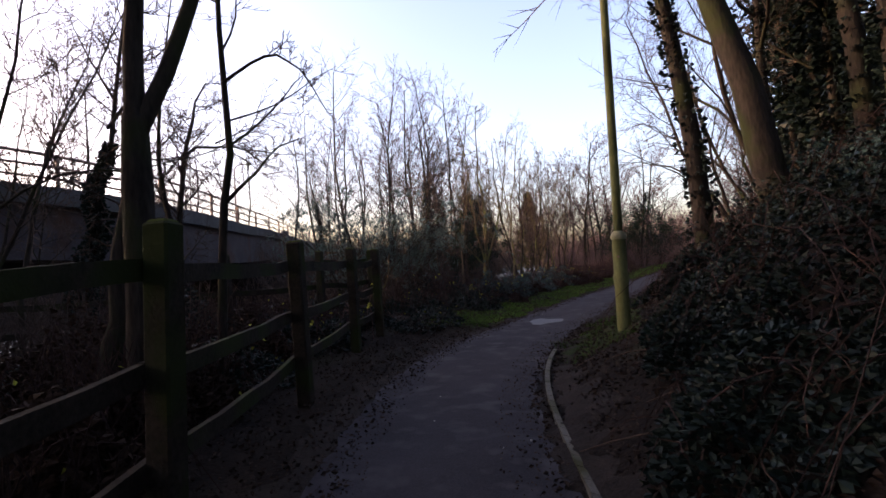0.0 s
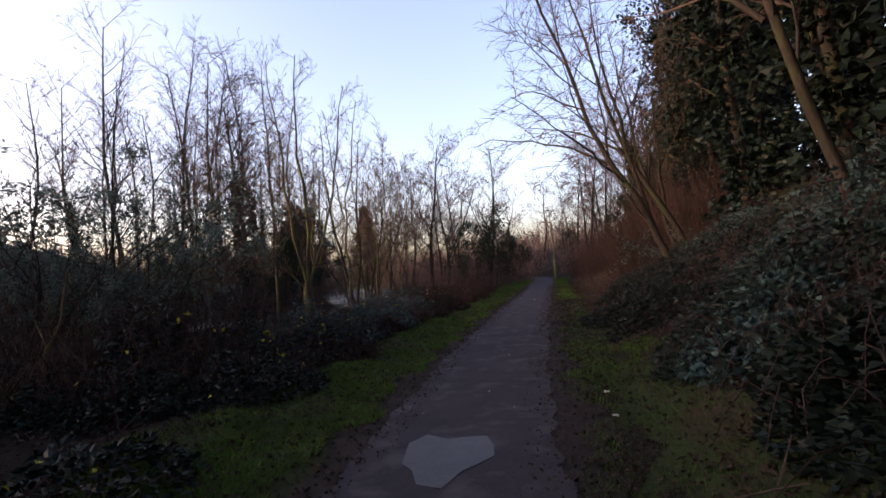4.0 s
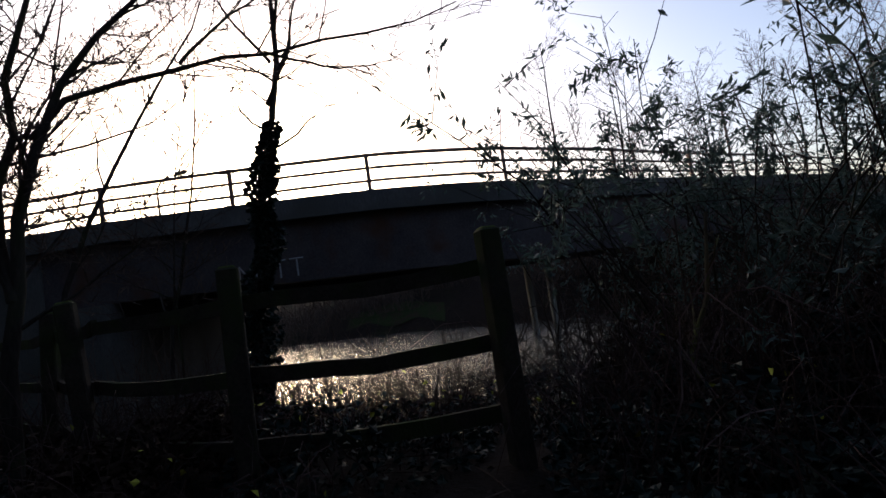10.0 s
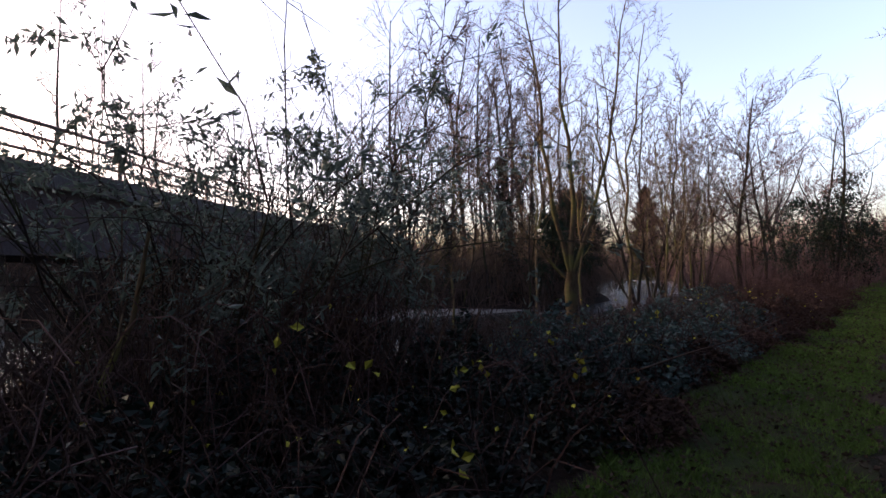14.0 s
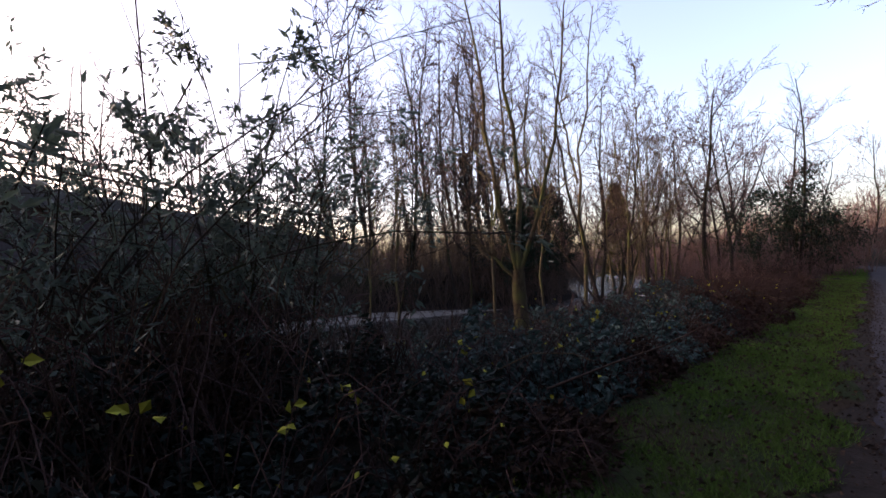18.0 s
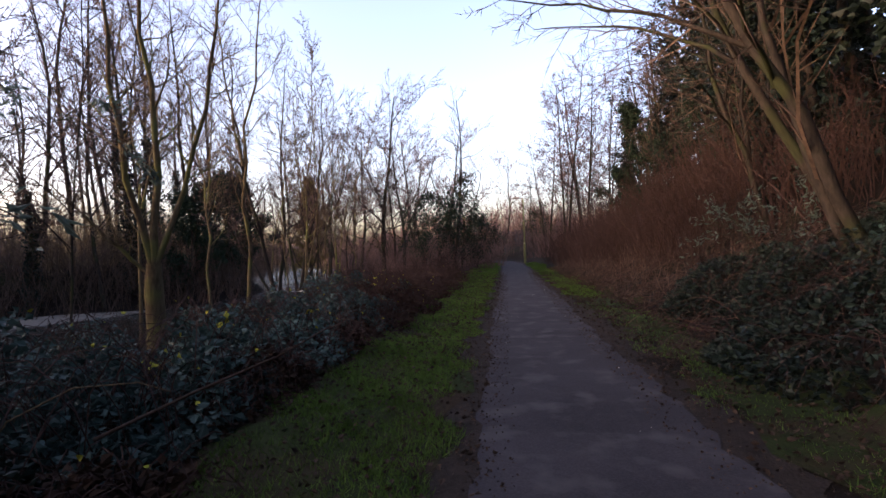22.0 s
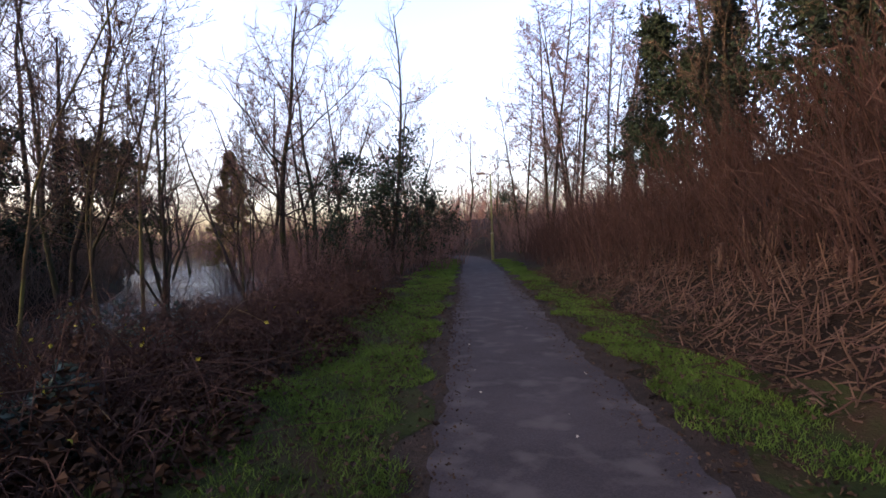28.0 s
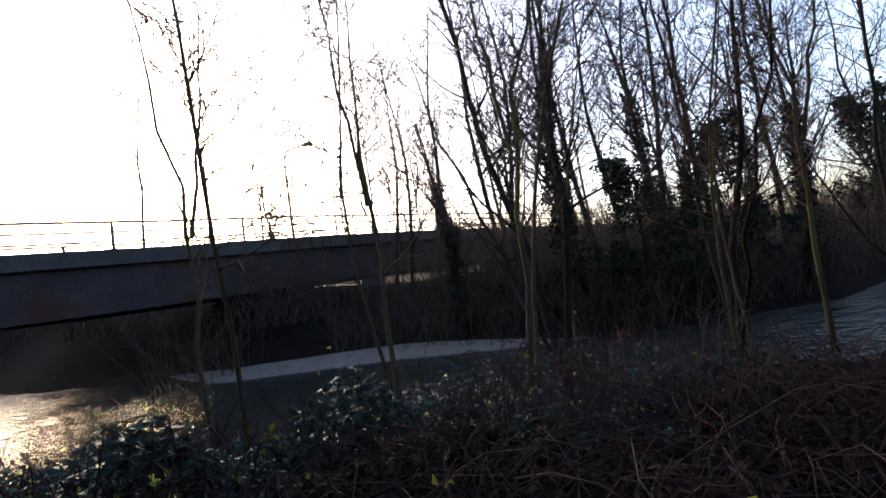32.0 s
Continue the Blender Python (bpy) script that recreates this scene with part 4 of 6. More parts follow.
# trees on the embankment, leaning over the path
LEAN_LABEL = "leaning mossy tree on the embankment with branches over the path"
leaner = make_tree(41, "lean", 9, 0.15, LEAN_LABEL, BARK, TWIG, name="leaning_tree", group="embankment trees", push=(-0.4, -0.1, -0.02), start=0.3,
                   lines=(([(0, 0, -0.3), (-0.35, -0.05, 0.8), (-1.15, -0.05, 2.4), (-1.7, -0.1, 4.2), (-2.6, -0.2, 8.0)], 0.08), ([(-0.15, 0.2, -0.2), (-0.5, 0.3, 1.4), (-0.8, 0.4, 3.2), (-1.0, 0.5, 6.5)], 0.07), ([(-1.15, -0.05, 2.4), (-2.0, 0.3, 3.1), (-2.9, 0.5, 3.4), (-3.8, 0.4, 3.6)], 0.035), ([(-0.9, -0.05, 1.9), (-1.6, -0.9, 2.6), (-2.3, -2.0, 3.0), (-3.0, -3.0, 3.4)], 0.03)))
set_down(leaner, 3.1, 17.6, 0, tilt=(0, -4))
leaner_two = make_tree(44, "lean", 9, 0.15, LEAN_LABEL, BARK, TWIG, name="leaning_tree", group="embankment trees", push=(-0.45, 0.0, -0.04), start=0.25,
                       lines=(([(0, 0, -0.3), (-0.5, 0, 0.8), (-1.2, -0.1, 2.1), (-1.8, -0.2, 4.0), (-2.6, -0.3, 7.5)], 0.08), ([(-1.3, 0, 2.4), (-2.2, 0.7, 3.3), (-3.4, 1.4, 3.9), (-4.4, 2.0, 4.2)], 0.04)))
set_down(leaner_two, 3.75, 19.2, -10)
place(leaner, 3.98, 21.6, -10, 0.8, tilt=(0, 5))
place(leaner_two, 3.7, 12.0, 8, 0.9, tilt=(0, 8))
old = make_tree(42, "spread", 12.0, 0.16, "old tree trunk on the embankment with ivy climbing it", BARK, TWIG, 1, ivy=900, ivy_top=0.6, ivy_spread=0.1, name="embankment_tree", group="embankment trees", start=0.4, push=(-0.2, 0, 0),
                lines=(([(0, 0, -0.4), (-0.08, 0, 1.2), (-0.3, 0.02, 3.2), (-0.6, 0.1, 6.5), (-0.9, 0.2, 11.0)], 0.17),))
set_down(old, 2.45, 8.9, 0)
thick = make_tree(45, "spread", 12.0, 0.24, "stout mossy tree trunk leaning out from the embankment", BARK, TWIG, 1, name="embankment_tree", group="embankment trees", start=0.4, push=(-0.2, 0, 0),
                  lines=(([(0, 0, -0.4), (-0.25, 0, 1.0), (-0.85, 0, 3.4), (-1.7, 0.1, 6.8), (-2.4, 0.2, 10.5)], 0.24),))
set_down(thick, 3.55, 8.2, 0)
dense = make_tree(43, "upright", 12.5, 0.15, "tall tree smothered in dark ivy on the embankment; unseen copies added to shade the start", BARK, TWIG, 1, (-0.03, 0), ivy=2500, ivy_top=0.9, ivy_spread=0.8, ivy_size=(0.14, 0.27), name="ivy_smothered_tree", group="ivy trees", count=(12, 6, 5), leaves=1000, leaf_mat=IVY_SHADED_BRAMBLE, leaf_size=(0.14, 0.26), leaf_low=2.0)
set_down(dense, 6.37, 21.5, 0)
# dense copies at negative y stand out of view, added to block sky light
for x, y, kind, s in ((4.5, 8.6, old, 0.9), (3.48, 9.9, old, 0.7), (4.4, 6.4, old, 0.9), (5.92, 4.4, old, 1.1), (4.93, 1.6, old, 0.9), (4.65, 14.2, dense, 0.8), (4.39, 17.4, dense, 0.8), (5.68, 19.8, dense, 0.9), (5.47, 22.8, dense, 0.75), (6.7, 9.4, dense, 0.9), (6.84, 14.4, dense, 1.0), (4.55, 11.8, dense, 0.75), (6.78, -2.0, dense, 1.0), (8.82, -1.0, dense, 1.1), (6.23, -7.0, dense, 1.1), (-0.96, -6.5, dense, 1.0), (-5.5, -5.0, dense, 1.0), (8.98, -6.0, dense, 1.2), (-8.5, -3.5, dense, 0.9), (10.04, 10.5, dense, 1.2), (10.66, 1.0, dense, 1.2), (6.29, 7.6, dense, 0.85), (6.3, 12.0, dense, 0.95), (5.27, 15.8, dense, 0.95), (6.99, 17.5, dense, 1.1), (8.09, 20, dense, 1.05),
                      (7.09, 24.2, dense, 1.0), (8.72, 26, dense, 1.1), (9.45, 22.5, dense, 1.1), (10.55, 29.5, dense, 1.0), (8.2, 4.0, dense, 1.0), (9.02, 8.5, dense, 1.1), (8.72, 13.5, dense, 1.1), (10.2, 17.8, dense, 1.1), (7.66, 1.0, dense, 1.0), (11.73, -3, dense, 1.0), (12.7, 4, dense, 1.0), (2.01, -9.5, dense, 1.2), (-5, -10, dense, 1.2), (8.99, -10, dense, 1.2), (-9, -8, dense, 1.1), (-13, -6, dense, 1.1), (12.73, -9, dense, 1.2), (4.07, -12.5, dense, 1.3), (5.95, -0.4, dense, 0.95), (6.33, -3.4, dense, 1.0), (-0.43, -2.2, dense, 1.0), (-4.01, -1.6, dense, 0.95), (-7.2, -0.9, dense, 0.9), (3.18, -4.4, dense, 1.1), (6.41, 30.5, dense, 0.85), (7.31, 29.0, dense, 0.95), (5.54, 26.4, dense, 0.75), (6.46, 25.2, dense, 0.85), (5.06, 23.9, dense, 0.7), (6.87, 35.6, dense, 0.65), (8, 38.0, dense, 0.75), (5.65, 39.0, dense, 0.6)):
    place(kind, x, y, wood_rng.uniform(-60, 60), s * wood_rng.uniform(0.92, 1.08))
# trees round the fence and under the bridge
ivy_stem = make_tree(51, "slim", 10.5, 0.1, "thin tree whose trunk is wrapped in ivy beside the bridge", BARK, TWIG, ivy=5200, ivy_top=0.62, ivy_spread=0.3, ivy_size=(0.06, 0.11), name="ivy_stem_tree", start=0.5, tip=0.007, count=(16, 8, 7),
                     lines=(([(0, 0.0, -0.3), (0.0, 0.05, 1.2), (0, 0.25, 2.6), (0.02, 0.48, 4.0), (-0.05, 0.72, 5.3), (0, 1.0, 6.6), (0, 1.35, 9.0)], 0.1), ([(-0.05, 0.7, 5.2), (0.1, 1.2, 6.0), (0.15, 1.5, 7.0)], 0.045), ([(0, 0.85, 5.9), (0.1, 0.3, 6.7), (0.1, -0.1, 7.6)], 0.035)))
set_down(ivy_stem, -9.15, 5.15, 0)
place(slim, -8.9, 4.1, 40, 1.25, tilt=(-6, 0))
twin = make_tree(52, "spread", 9.5, 0.12, "forked dark tree standing behind the fence", BARK, TWIG, name="forked_tree", fork=2.5, start=0.35, count=(9, 8, 7), tip=0.004,
                 lines=(([(0, 0, 2.4), (0.02, 0.0, 3.4), (0.1, 0.1, 5.4), (0.4, 0.3, 9.0)], 0.085), ([(0, 0, 2.4), (0.18, 0.3, 3.5), (0.5, 0.75, 5.2), (0.9, 1.2, 8.2)], 0.075)))
set_down(twin, -1.32, 2.2, 0)
stub = make_tree(54, "spread", 2.2, 0.11, "broken leaning tree trunk behind the fence", BARK, TWIG, name="broken_trunk", lines=(([(0, 0, -0.2), (0.1, 0.1, 0.9), (0.22, 0.2, 2.3)], 0.12),), count=(3, 3, 3), start=0.6)
set_down(stub, -1.95, 2.15, 0)
crooked = make_tree(56, "slim", 7.5, 0.05, "crooked thin tree standing behind the fence", BARK, TWIG, name="crooked_tree", group="bank trees", start=0.3, fork=0.6, tip=0.004, count=(9, 6, 6),
                    lines=(([(0, 0, 0.5), (0.05, 0.05, 2.0), (0.1, 0.1, 3.4), (0.0, 0.3, 6.5)], 0.05), ([(0.05, 0.05, 1.9), (0.3, 0.3, 2.2), (0.6, 0.5, 2.45), (0.8, 0.65, 2.5)], 0.024), ([(0.1, 0.1, 3.2), (0.5, 0.5, 3.5), (0.8, 0.8, 3.1), (0.95, 0.9, 2.75)], 0.02)))
set_down(crooked, -1.78, 3.25, -25)
dark = make_tree(53, "spread", 7.5, 0.05, "crooked thin tree leaning over the river bank", BARK, TWIG, name="crooked_tree", group="bank trees", start=0.25, fork=0.6, tip=0.006, count=(15, 9, 7),
                 lines=(([(0, 0, 0.5), (0.1, 0.1, 2.0), (0.0, 0.5, 4.0), (0.2, 1.2, 7.0)], 0.045), ([(0, 0, 0.5), (-0.1, 0.5, 2.2), (0.1, 1.3, 3.8), (0.1, 2.2, 5.8)], 0.038), ([(0.05, 0.1, 2.4), (0.2, 1.2, 3.1), (0.3, 2.4, 3.2), (0.4, 3.9, 3.6)], 0.024)))
set_down(dark, -6.6, 2.6, 320)
limbed = make_tree(57, "slim", 6.5, 0.085, "dark tree with a long limb reaching along the fence", BARK, TWIG, name="overhanging_tree", group="bank trees", start=0.25, tip=0.005, count=(20, 12, 8),
                   lines=(([(0, 0, -0.2), (-0.05, 0.02, 1.0), (-0.15, 0.1, 2.2), (-0.32, 0.3, 3.5), (-0.6, 0.66, 4.1), (-1.0, 1.3, 5.0)], 0.075), ([(-0.25, 0.2, 3.0), (-0.55, 0.6, 3.62), (-0.75, 1.1, 3.78), (-0.9, 1.75, 3.74), (-1.0, 2.5, 3.86), (-1.02, 3.0, 3.76), (-1.1, 3.6, 3.92), (-1.15, 4.1, 4.08)], 0.034), ([(-0.95, 2.1, 3.8), (-1.1, 2.8, 3.55), (-1.2, 3.4, 3.6)], 0.018), ([(-0.8, 1.3, 3.75), (-0.7, 1.9, 4.1), (-0.8, 2.7, 4.5)], 0.02), ([(-0.1, 0.05, 1.6), (-0.3, -0.2, 3.0), (-0.5, 0.1, 4.6), (-0.6, 0.4, 6.2)], 0.05)))
set_down(limbed, -5.12, 4.92, 0)
arched = make_tree(58, "slim", 6, 0.05, "thin dark tree arching up beside the bridge", BARK, TWIG, name="arched_tree", group="bank trees", start=0.35, tip=0.0045, count=(14, 7, 7),
                   lines=(([(0, 0, -0.3), (-0.1, 0.1, 2.0), (-0.4, 0.5, 3.4), (-0.85, 1.1, 4.7), (-1.1, 1.5, 5.6), (-1.4, 1.9, 6.8)], 0.05),))
set_down(arched, -7.21, 3.45, 0)
bent = make_tree(59, "slim", 5.5, 0.04, "thin bare tree with a kinked stem beside the bridge", BARK, TWIG, name="kinked_tree", group="bank trees", start=0.3, tip=0.0045, count=(14, 8, 7),
                 lines=(([(0, 0, -0.3), (-0.1, 0.2, 2.0), (-0.2, 0.4, 3.2), (-0.36, 0.66, 4.0), (-0.42, 0.75, 5.0), (-0.3, 0.9, 6.2)], 0.042),))
set_down(bent, -9.21, 3.64, 0)
place(dark, -6.9, 0.3, 50, 1.1)

# ---- undergrowth ----
def mound(rng, x, y, rx, ry, high, leaves, canes, mat, label, name="bramble_patch", category="bramble", size=(0.04, 0.085), cane_mat=None, yellow=0, group="brambles"):
    """A tangle of arching canes under a skin of leaves."""
    z0 = float(ground_z(x, y))
    ob = thing(name, label, category, group, at=(x, y, z0))
    a, r = rng.random(leaves) * 2 * np.pi, np.sqrt(rng.random(leaves))
    px, py = np.cos(a) * r * rx, np.sin(a) * r * ry
    dome = high * (1 - r ** 2.2) * np.clip(0.68 + 0.4 * wander(px + x, py + y, 2.4, 2.0), 0.15, 1.35) + 0.06
    h = dome * rng.random(leaves) ** 0.35
    gz = ground_z(px + x, py + y) - z0
    g = Geo()
    way = np.stack([np.cos(a) * 0.8, np.sin(a) * 0.8, 0 * a], -1) + rng.normal(0, 0.6, (leaves, 3))
    way[:, 2] = way[:, 2] * 0.6 + 0.05
    g.leaves(np.stack([px, py, gz + h], -1), way, rng.uniform(*size, leaves), 0.72, rng)
    tagged(part("leaf_mass", g, mat, ob), kind="stuff")
    g = Geo()
    for _ in range(canes):
        a, r = rng.random() * 2 * np.pi, math.sqrt(rng.random()) * 0.8
        b = rng.random() * 2 * np.pi
        reach = rng.uniform(0.5, 1.1) * min(rx, ry)
        t = np.linspace(0, 1, 6)
        cx, cy = math.cos(a) * r * rx + math.cos(b) * reach * t, math.sin(a) * r * ry + math.sin(b) * reach * t
        top = high * rng.uniform(0.7, 1.3)
        cz = ground_z(cx + x, cy + y) - z0 + top * 4 * t * (1 - t * 0.93) * 0.9
        g.tube(np.stack([cx, cy, cz - 0.04 * (t == 0)], -1) + rng.normal(0, 0.02, (6, 3)), np.linspace(0.005, 0.0022, 6), 3)
    if canes:
        tagged(part("cane_tangle", g, cane_mat or STALK, ob), kind="stuff")
    if yellow:
        g = Geo()
        k = rng.integers(0, leaves, yellow)
        g.leaves(np.stack([px[k], py[k], gz[k] + dome[k] + rng.uniform(0, 0.25, yellow)], -1), rng.normal(0, 1, (yellow, 3)), rng.uniform(0.035, 0.062, yellow), 0.75, rng)
        tagged(part("yellow_leaf_scatter", g, YELLOW, ob, "a few yellow leaves"), kind="stuff")
    return ob


veg = np.random.default_rng(77)
for x, y, rx, ry, h, n in ((-4.6, 23.0, 0.8, 0.8, 0.8, 3000), (-5.5, 24.3, 0.9, 0.9, 0.75, 3000), (-3.8, 23.5, 0.6, 0.7, 0.65, 2200), (-5.2, 19.4, 1.0, 1.0, 0.6, 3000), (-7.2, 20.6, 1.0, 1.0, 0.7, 2600), (-8.1, 19.3, 1.0, 1.0, 0.8, 2600), (-7.2, 22.3, 0.9, 0.9, 0.45, 2200), (-8.6, 17.8, 1.0, 1.0, 0.7, 2200)):
    mound(veg, x, y, rx, ry, h, n, 50, BRAMBLE, "tall bramble thicket with blue-green leaves on the river bank", size=(0.05, 0.11), yellow=14)
for x, y, rx, ry, h, n, c, yl in ((-3.9, 21.6, 1.0, 1.1, 0.75, 2600, 50, 8), (-5.8, 25.2, 1.0, 1.0, 0.7, 2600, 50, 20), (-4.3, 24.8, 0.9, 0.9, 0.65, 1600, 90, 10), (-5.2, 26.4, 1.1, 1.2, 0.75, 900, 130, 6), (-4.2, 27.2, 0.9, 1.1, 0.6, 500, 140, 3), (-6.6, 26.2, 1.2, 1.3, 0.8, 900, 90, 8)):
    dead = x > -4.6
    mound(veg, x, y, rx, ry, h * (0.75 if dead else 1), n // (2 if dead else 1), c + 60 * dead, BRACKEN if dead else BRAMBLE, "brown heap of dead bracken and canes on the river bank" if dead else "waist-high bramble thicket on the lip of the river bank", size=(0.045, 0.1), yellow=yl)
BR = "low bramble patch with arching canes, blue-green leaves darkened for shade near the fence"
for x, y, rx, ry, h, n, c, yl in ((-3.56, 12.6, 1.0, 1.3, 0.55, 2600, 50, 14), (-4.08, 14.6, 1.2, 1.4, 0.7, 3200, 60, 14), (-4.82, 16.2, 1.4, 1.3, 0.75, 3200, 60, 10), (-3.78, 16.8, 1.1, 1.3, 0.6, 3200, 60, 6), (-3.82, 18.9, 1.1, 1.3, 0.58, 3000, 50, 6),
                                  (-5.04, 19.2, 1.2, 1.5, 0.6, 2600, 40, 8), (-4.02, 20.6, 1.1, 1.2, 0.5, 2400, 40, 6), (-4.8, 21.3, 1.4, 1.5, 0.6, 4200, 30, 14), (-4.9, 23.1, 1.4, 1.5, 0.55, 3600, 40, 26), (-6.33, 21.6, 1.3, 1.5, 0.5, 2600, 30, 16), (-6.38, 23.8, 1.2, 1.5, 0.4, 2200, 30, 16), (-5.86, 25.4, 1.3, 1.5, 0.3, 1600, 50, 16), (-3.48, 14.9, 0.7, 1.2, 0.5, 1800, 40, 0), (-5.8, 13.4, 1.3, 1.3, 0.7, 2200, 40, 10),
                                  (-3, 10.7, 0.9, 1.0, 0.5, 2000, 60, 10), (-4.04, 9.9, 1.0, 0.9, 0.6, 1800, 60, 8), (-5.54, 10.2, 1.2, 1.2, 0.6, 1600, 50, 8), (-4.84, 7.8, 1.0, 0.9, 0.45, 1500, 40, 16), (-6.24, 9.0, 1.3, 1.2, 0.5, 1600, 40, 14), (-3, 5.4, 0.9, 1.1, 0.5, 1500, 40, 20), (-2, 3.2, 0.8, 1.1, 0.5, 1400, 40, 16),
                                  (-6.52, 6.6, 1.4, 1.2, 0.5, 1600, 40, 20), (-3.7, 1.0, 1.3, 1.5, 0.5, 1500, 40, 8), (-2.25, 8.0, 0.6, 0.8, 0.3, 900, 30, 6), (-6.86, 12.2, 1.2, 1.4, 0.4, 1400, 30, 8)):
    # below y 12.8 the bramble leaves take a darker colour for shade
    mound(veg, x, y, rx, ry, h, n, c, IVY_SHADED_BRAMBLE if y < 12.8 else BRAMBLE, BR, yellow=yl, size=(0.04, 0.085) if y < 12.8 else (0.045, 0.1))
for x, y, rx, ry, h in ((-4.06, 24.6, 1.5, 1.5, 0.42), (-4.29, 27.5, 1.6, 1.7, 0.45), (-4.01, 30.6, 1.6, 1.8, 0.6), (-4.27, 34.0, 1.6, 2.0, 0.9), (-3.07, 26.2, 0.8, 1.4, 0.4), (-3.59, 23.2, 0.8, 1.2, 0.45), (-3.16, 29.4, 0.8, 1.6, 0.5), (-3.09, 19.4, 0.6, 1.1, 0.28), (-2.84, 21.4, 0.55, 1.1, 0.26), (-2.88, 23.4, 0.6, 1.1, 0.3), (-3.11, 17.4, 0.6, 1.1, 0.28), (-3.11, 15.4, 0.5, 1.0, 0.3), (-2.94, 13.2, 0.5, 1.0, 0.25)):
    mound(veg, x, y, rx, ry, h, 1100, 130, BRACKEN, "brown tangle of dead bramble canes with a few leaves", yellow=3, cane_mat=STALK)

for x, y, rx, ry, h in ((-3.4, 7.4, 0.5, 0.7, 0.25), (-4.9, 6.3, 0.9, 0.9, 0.55), (-4.4, 4.3, 1.0, 1.0, 0.9), (-3.0, 4.2, 0.8, 0.9, 0.7), (-5.8, 4.0, 1.1, 1.1, 0.8), (-1.5, 2.2, 0.7, 0.9, 0.7), (-2.6, 2.2, 0.9, 1.0, 0.8), (-3.3, 6.0, 0.7, 0.8, 0.5), (-0.3, 0.9, 0.6, 0.8, 0.6), (-1.4, 0.2, 0.9, 0.9, 0.8),
                        (-4.6, 11.2, 0.9, 0.9, 0.95), (-5.4, 12.0, 1.0, 1.0, 1.15), (-5.0, 10.4, 0.8, 0.8, 0.9), (-6.2, 12.9, 1.1, 1.0, 1.2), (-6.6, 10.6, 1.1, 1.0, 1.0), (-7.4, 11.8, 1.1, 1.1, 1.3), (-7.6, 13.8, 1.0, 1.0, 1.0), (-5.0, 13.4, 0.9, 0.9, 0.8)):
    # dark leaf colours here stand for the deep shade inside the undergrowth
    mound(veg, x, y, rx, ry, h, 2600, 70, IVY_SHADED_BRAMBLE if veg.random() < 0.5 else BRACKEN, "dark tangle of ivy and dead bramble on the river bank", size=(0.045, 0.1), yellow=6)

IV = "dark ivy and bramble covering the embankment"
for x, y, rx, ry, h in ((3.0, 2.6, 0.5, 0.7, 0.2), (2.75, 3.9, 0.45, 0.7, 0.2), (3.9, 2.8, 0.6, 0.8, 0.3), (4.4, 0.6, 0.6, 0.8, 0.25), (2.6, 5.0, 0.5, 0.9, 0.25), (2.6, 6.4, 0.5, 0.8, 0.3), (4.0, 1.6, 0.6, 1.0, 0.25), (2.05, 8.8, 0.55, 0.9, 0.4), (1.95, 10.2, 0.6, 1.0, 0.4), (2.45, 7.4, 0.5, 0.8, 0.4), (3.3, 3.6, 0.7, 1.4, 0.25), (3.72, 4.4, 1.2, 1.6, 0.6), (4.72, 2.2, 1.3, 1.7, 0.8), (5.39, 5.0, 1.5, 1.7, 0.9), (2.07, 8.3, 0.7, 1.2, 0.35), (3.06, 6.8, 1.0, 1.3, 0.7), (4, 8.2, 1.2, 1.5, 0.9), (2.22, 10.6, 1.0, 1.3, 0.6), (3.19, 11.6, 1.2, 1.4, 0.7), (2.11, 13.6, 1.0, 1.5, 0.5),
                        (3.22, 14.8, 1.2, 1.4, 0.6), (1.76, 16.2, 0.9, 1.3, 0.4), (2.59, 17.6, 1.1, 1.3, 0.5), (2.27, 19.6, 0.9, 1.2, 0.4), (3.88, 16.9, 1.2, 1.4, 0.6), (4.96, 10.0, 1.4, 1.6, 0.8), (4.77, 0.0, 1.2, 1.6, 0.5), (4.2, 12.8, 1.3, 1.6, 0.7), (5.73, 7.2, 1.4, 1.6, 0.9), (6.03, 0.2, 1.4, 1.8, 0.9)):
    mound(veg, x, y, rx, ry, h, 2400 if y < 6 else 3400, 35, IVY_SHADED_BRAMBLE if y < 6 or veg.random() < 0.6 else BRAMBLE, IV, "ivy_patch", "ivy", (0.035, 0.07) if y < 6 else (0.04, 0.085), group="ivy on the embankment")


def thicket(seed, wide, high, stems, mat, label, name="thicket", twigs=5, upright=0.35):
    rng = np.random.default_rng(seed)
    ob = thing(name, label, "thicket", "thickets", "stuff")
    g = Geo()
    for _ in range(stems):
        a, r = rng.random() * 2 * np.pi, math.sqrt(rng.random()) * wide
        p = np.array([math.cos(a) * r, math.sin(a) * r, -0.1])
        d = np.array([rng.normal(0, upright), rng.normal(0, upright), 1.0])
        ln = high * rng.uniform(0.5, 1.05)
        n = 5
        pts = [p]
        for _k in range(n - 1):
            d = d + rng.normal(0, 0.16, 3)
            d /= np.linalg.norm(d)
            pts.append(pts[-1] + d * ln / (n - 1))
        pts = np.array(pts)
        g.tube(pts, np.linspace(0.012, 0.004, n), 3)
        for _k in range(twigs):
            t = rng.uniform(0.25, 0.98) * (n - 1)
            i = min(int(t), n - 2)
            q = pts[i] + (pts[i + 1] - pts[i]) * (t - i)
            w = rng.normal(0, 1, 3) + (0, 0, 0.8)
            w = w / np.linalg.norm(w) * ln * rng.uniform(0.12, 0.3)
            g.spike(q, q + w, 0.0055)
    tagged(part("stem_tangle", g, mat, ob), kind="stuff")
    return ob


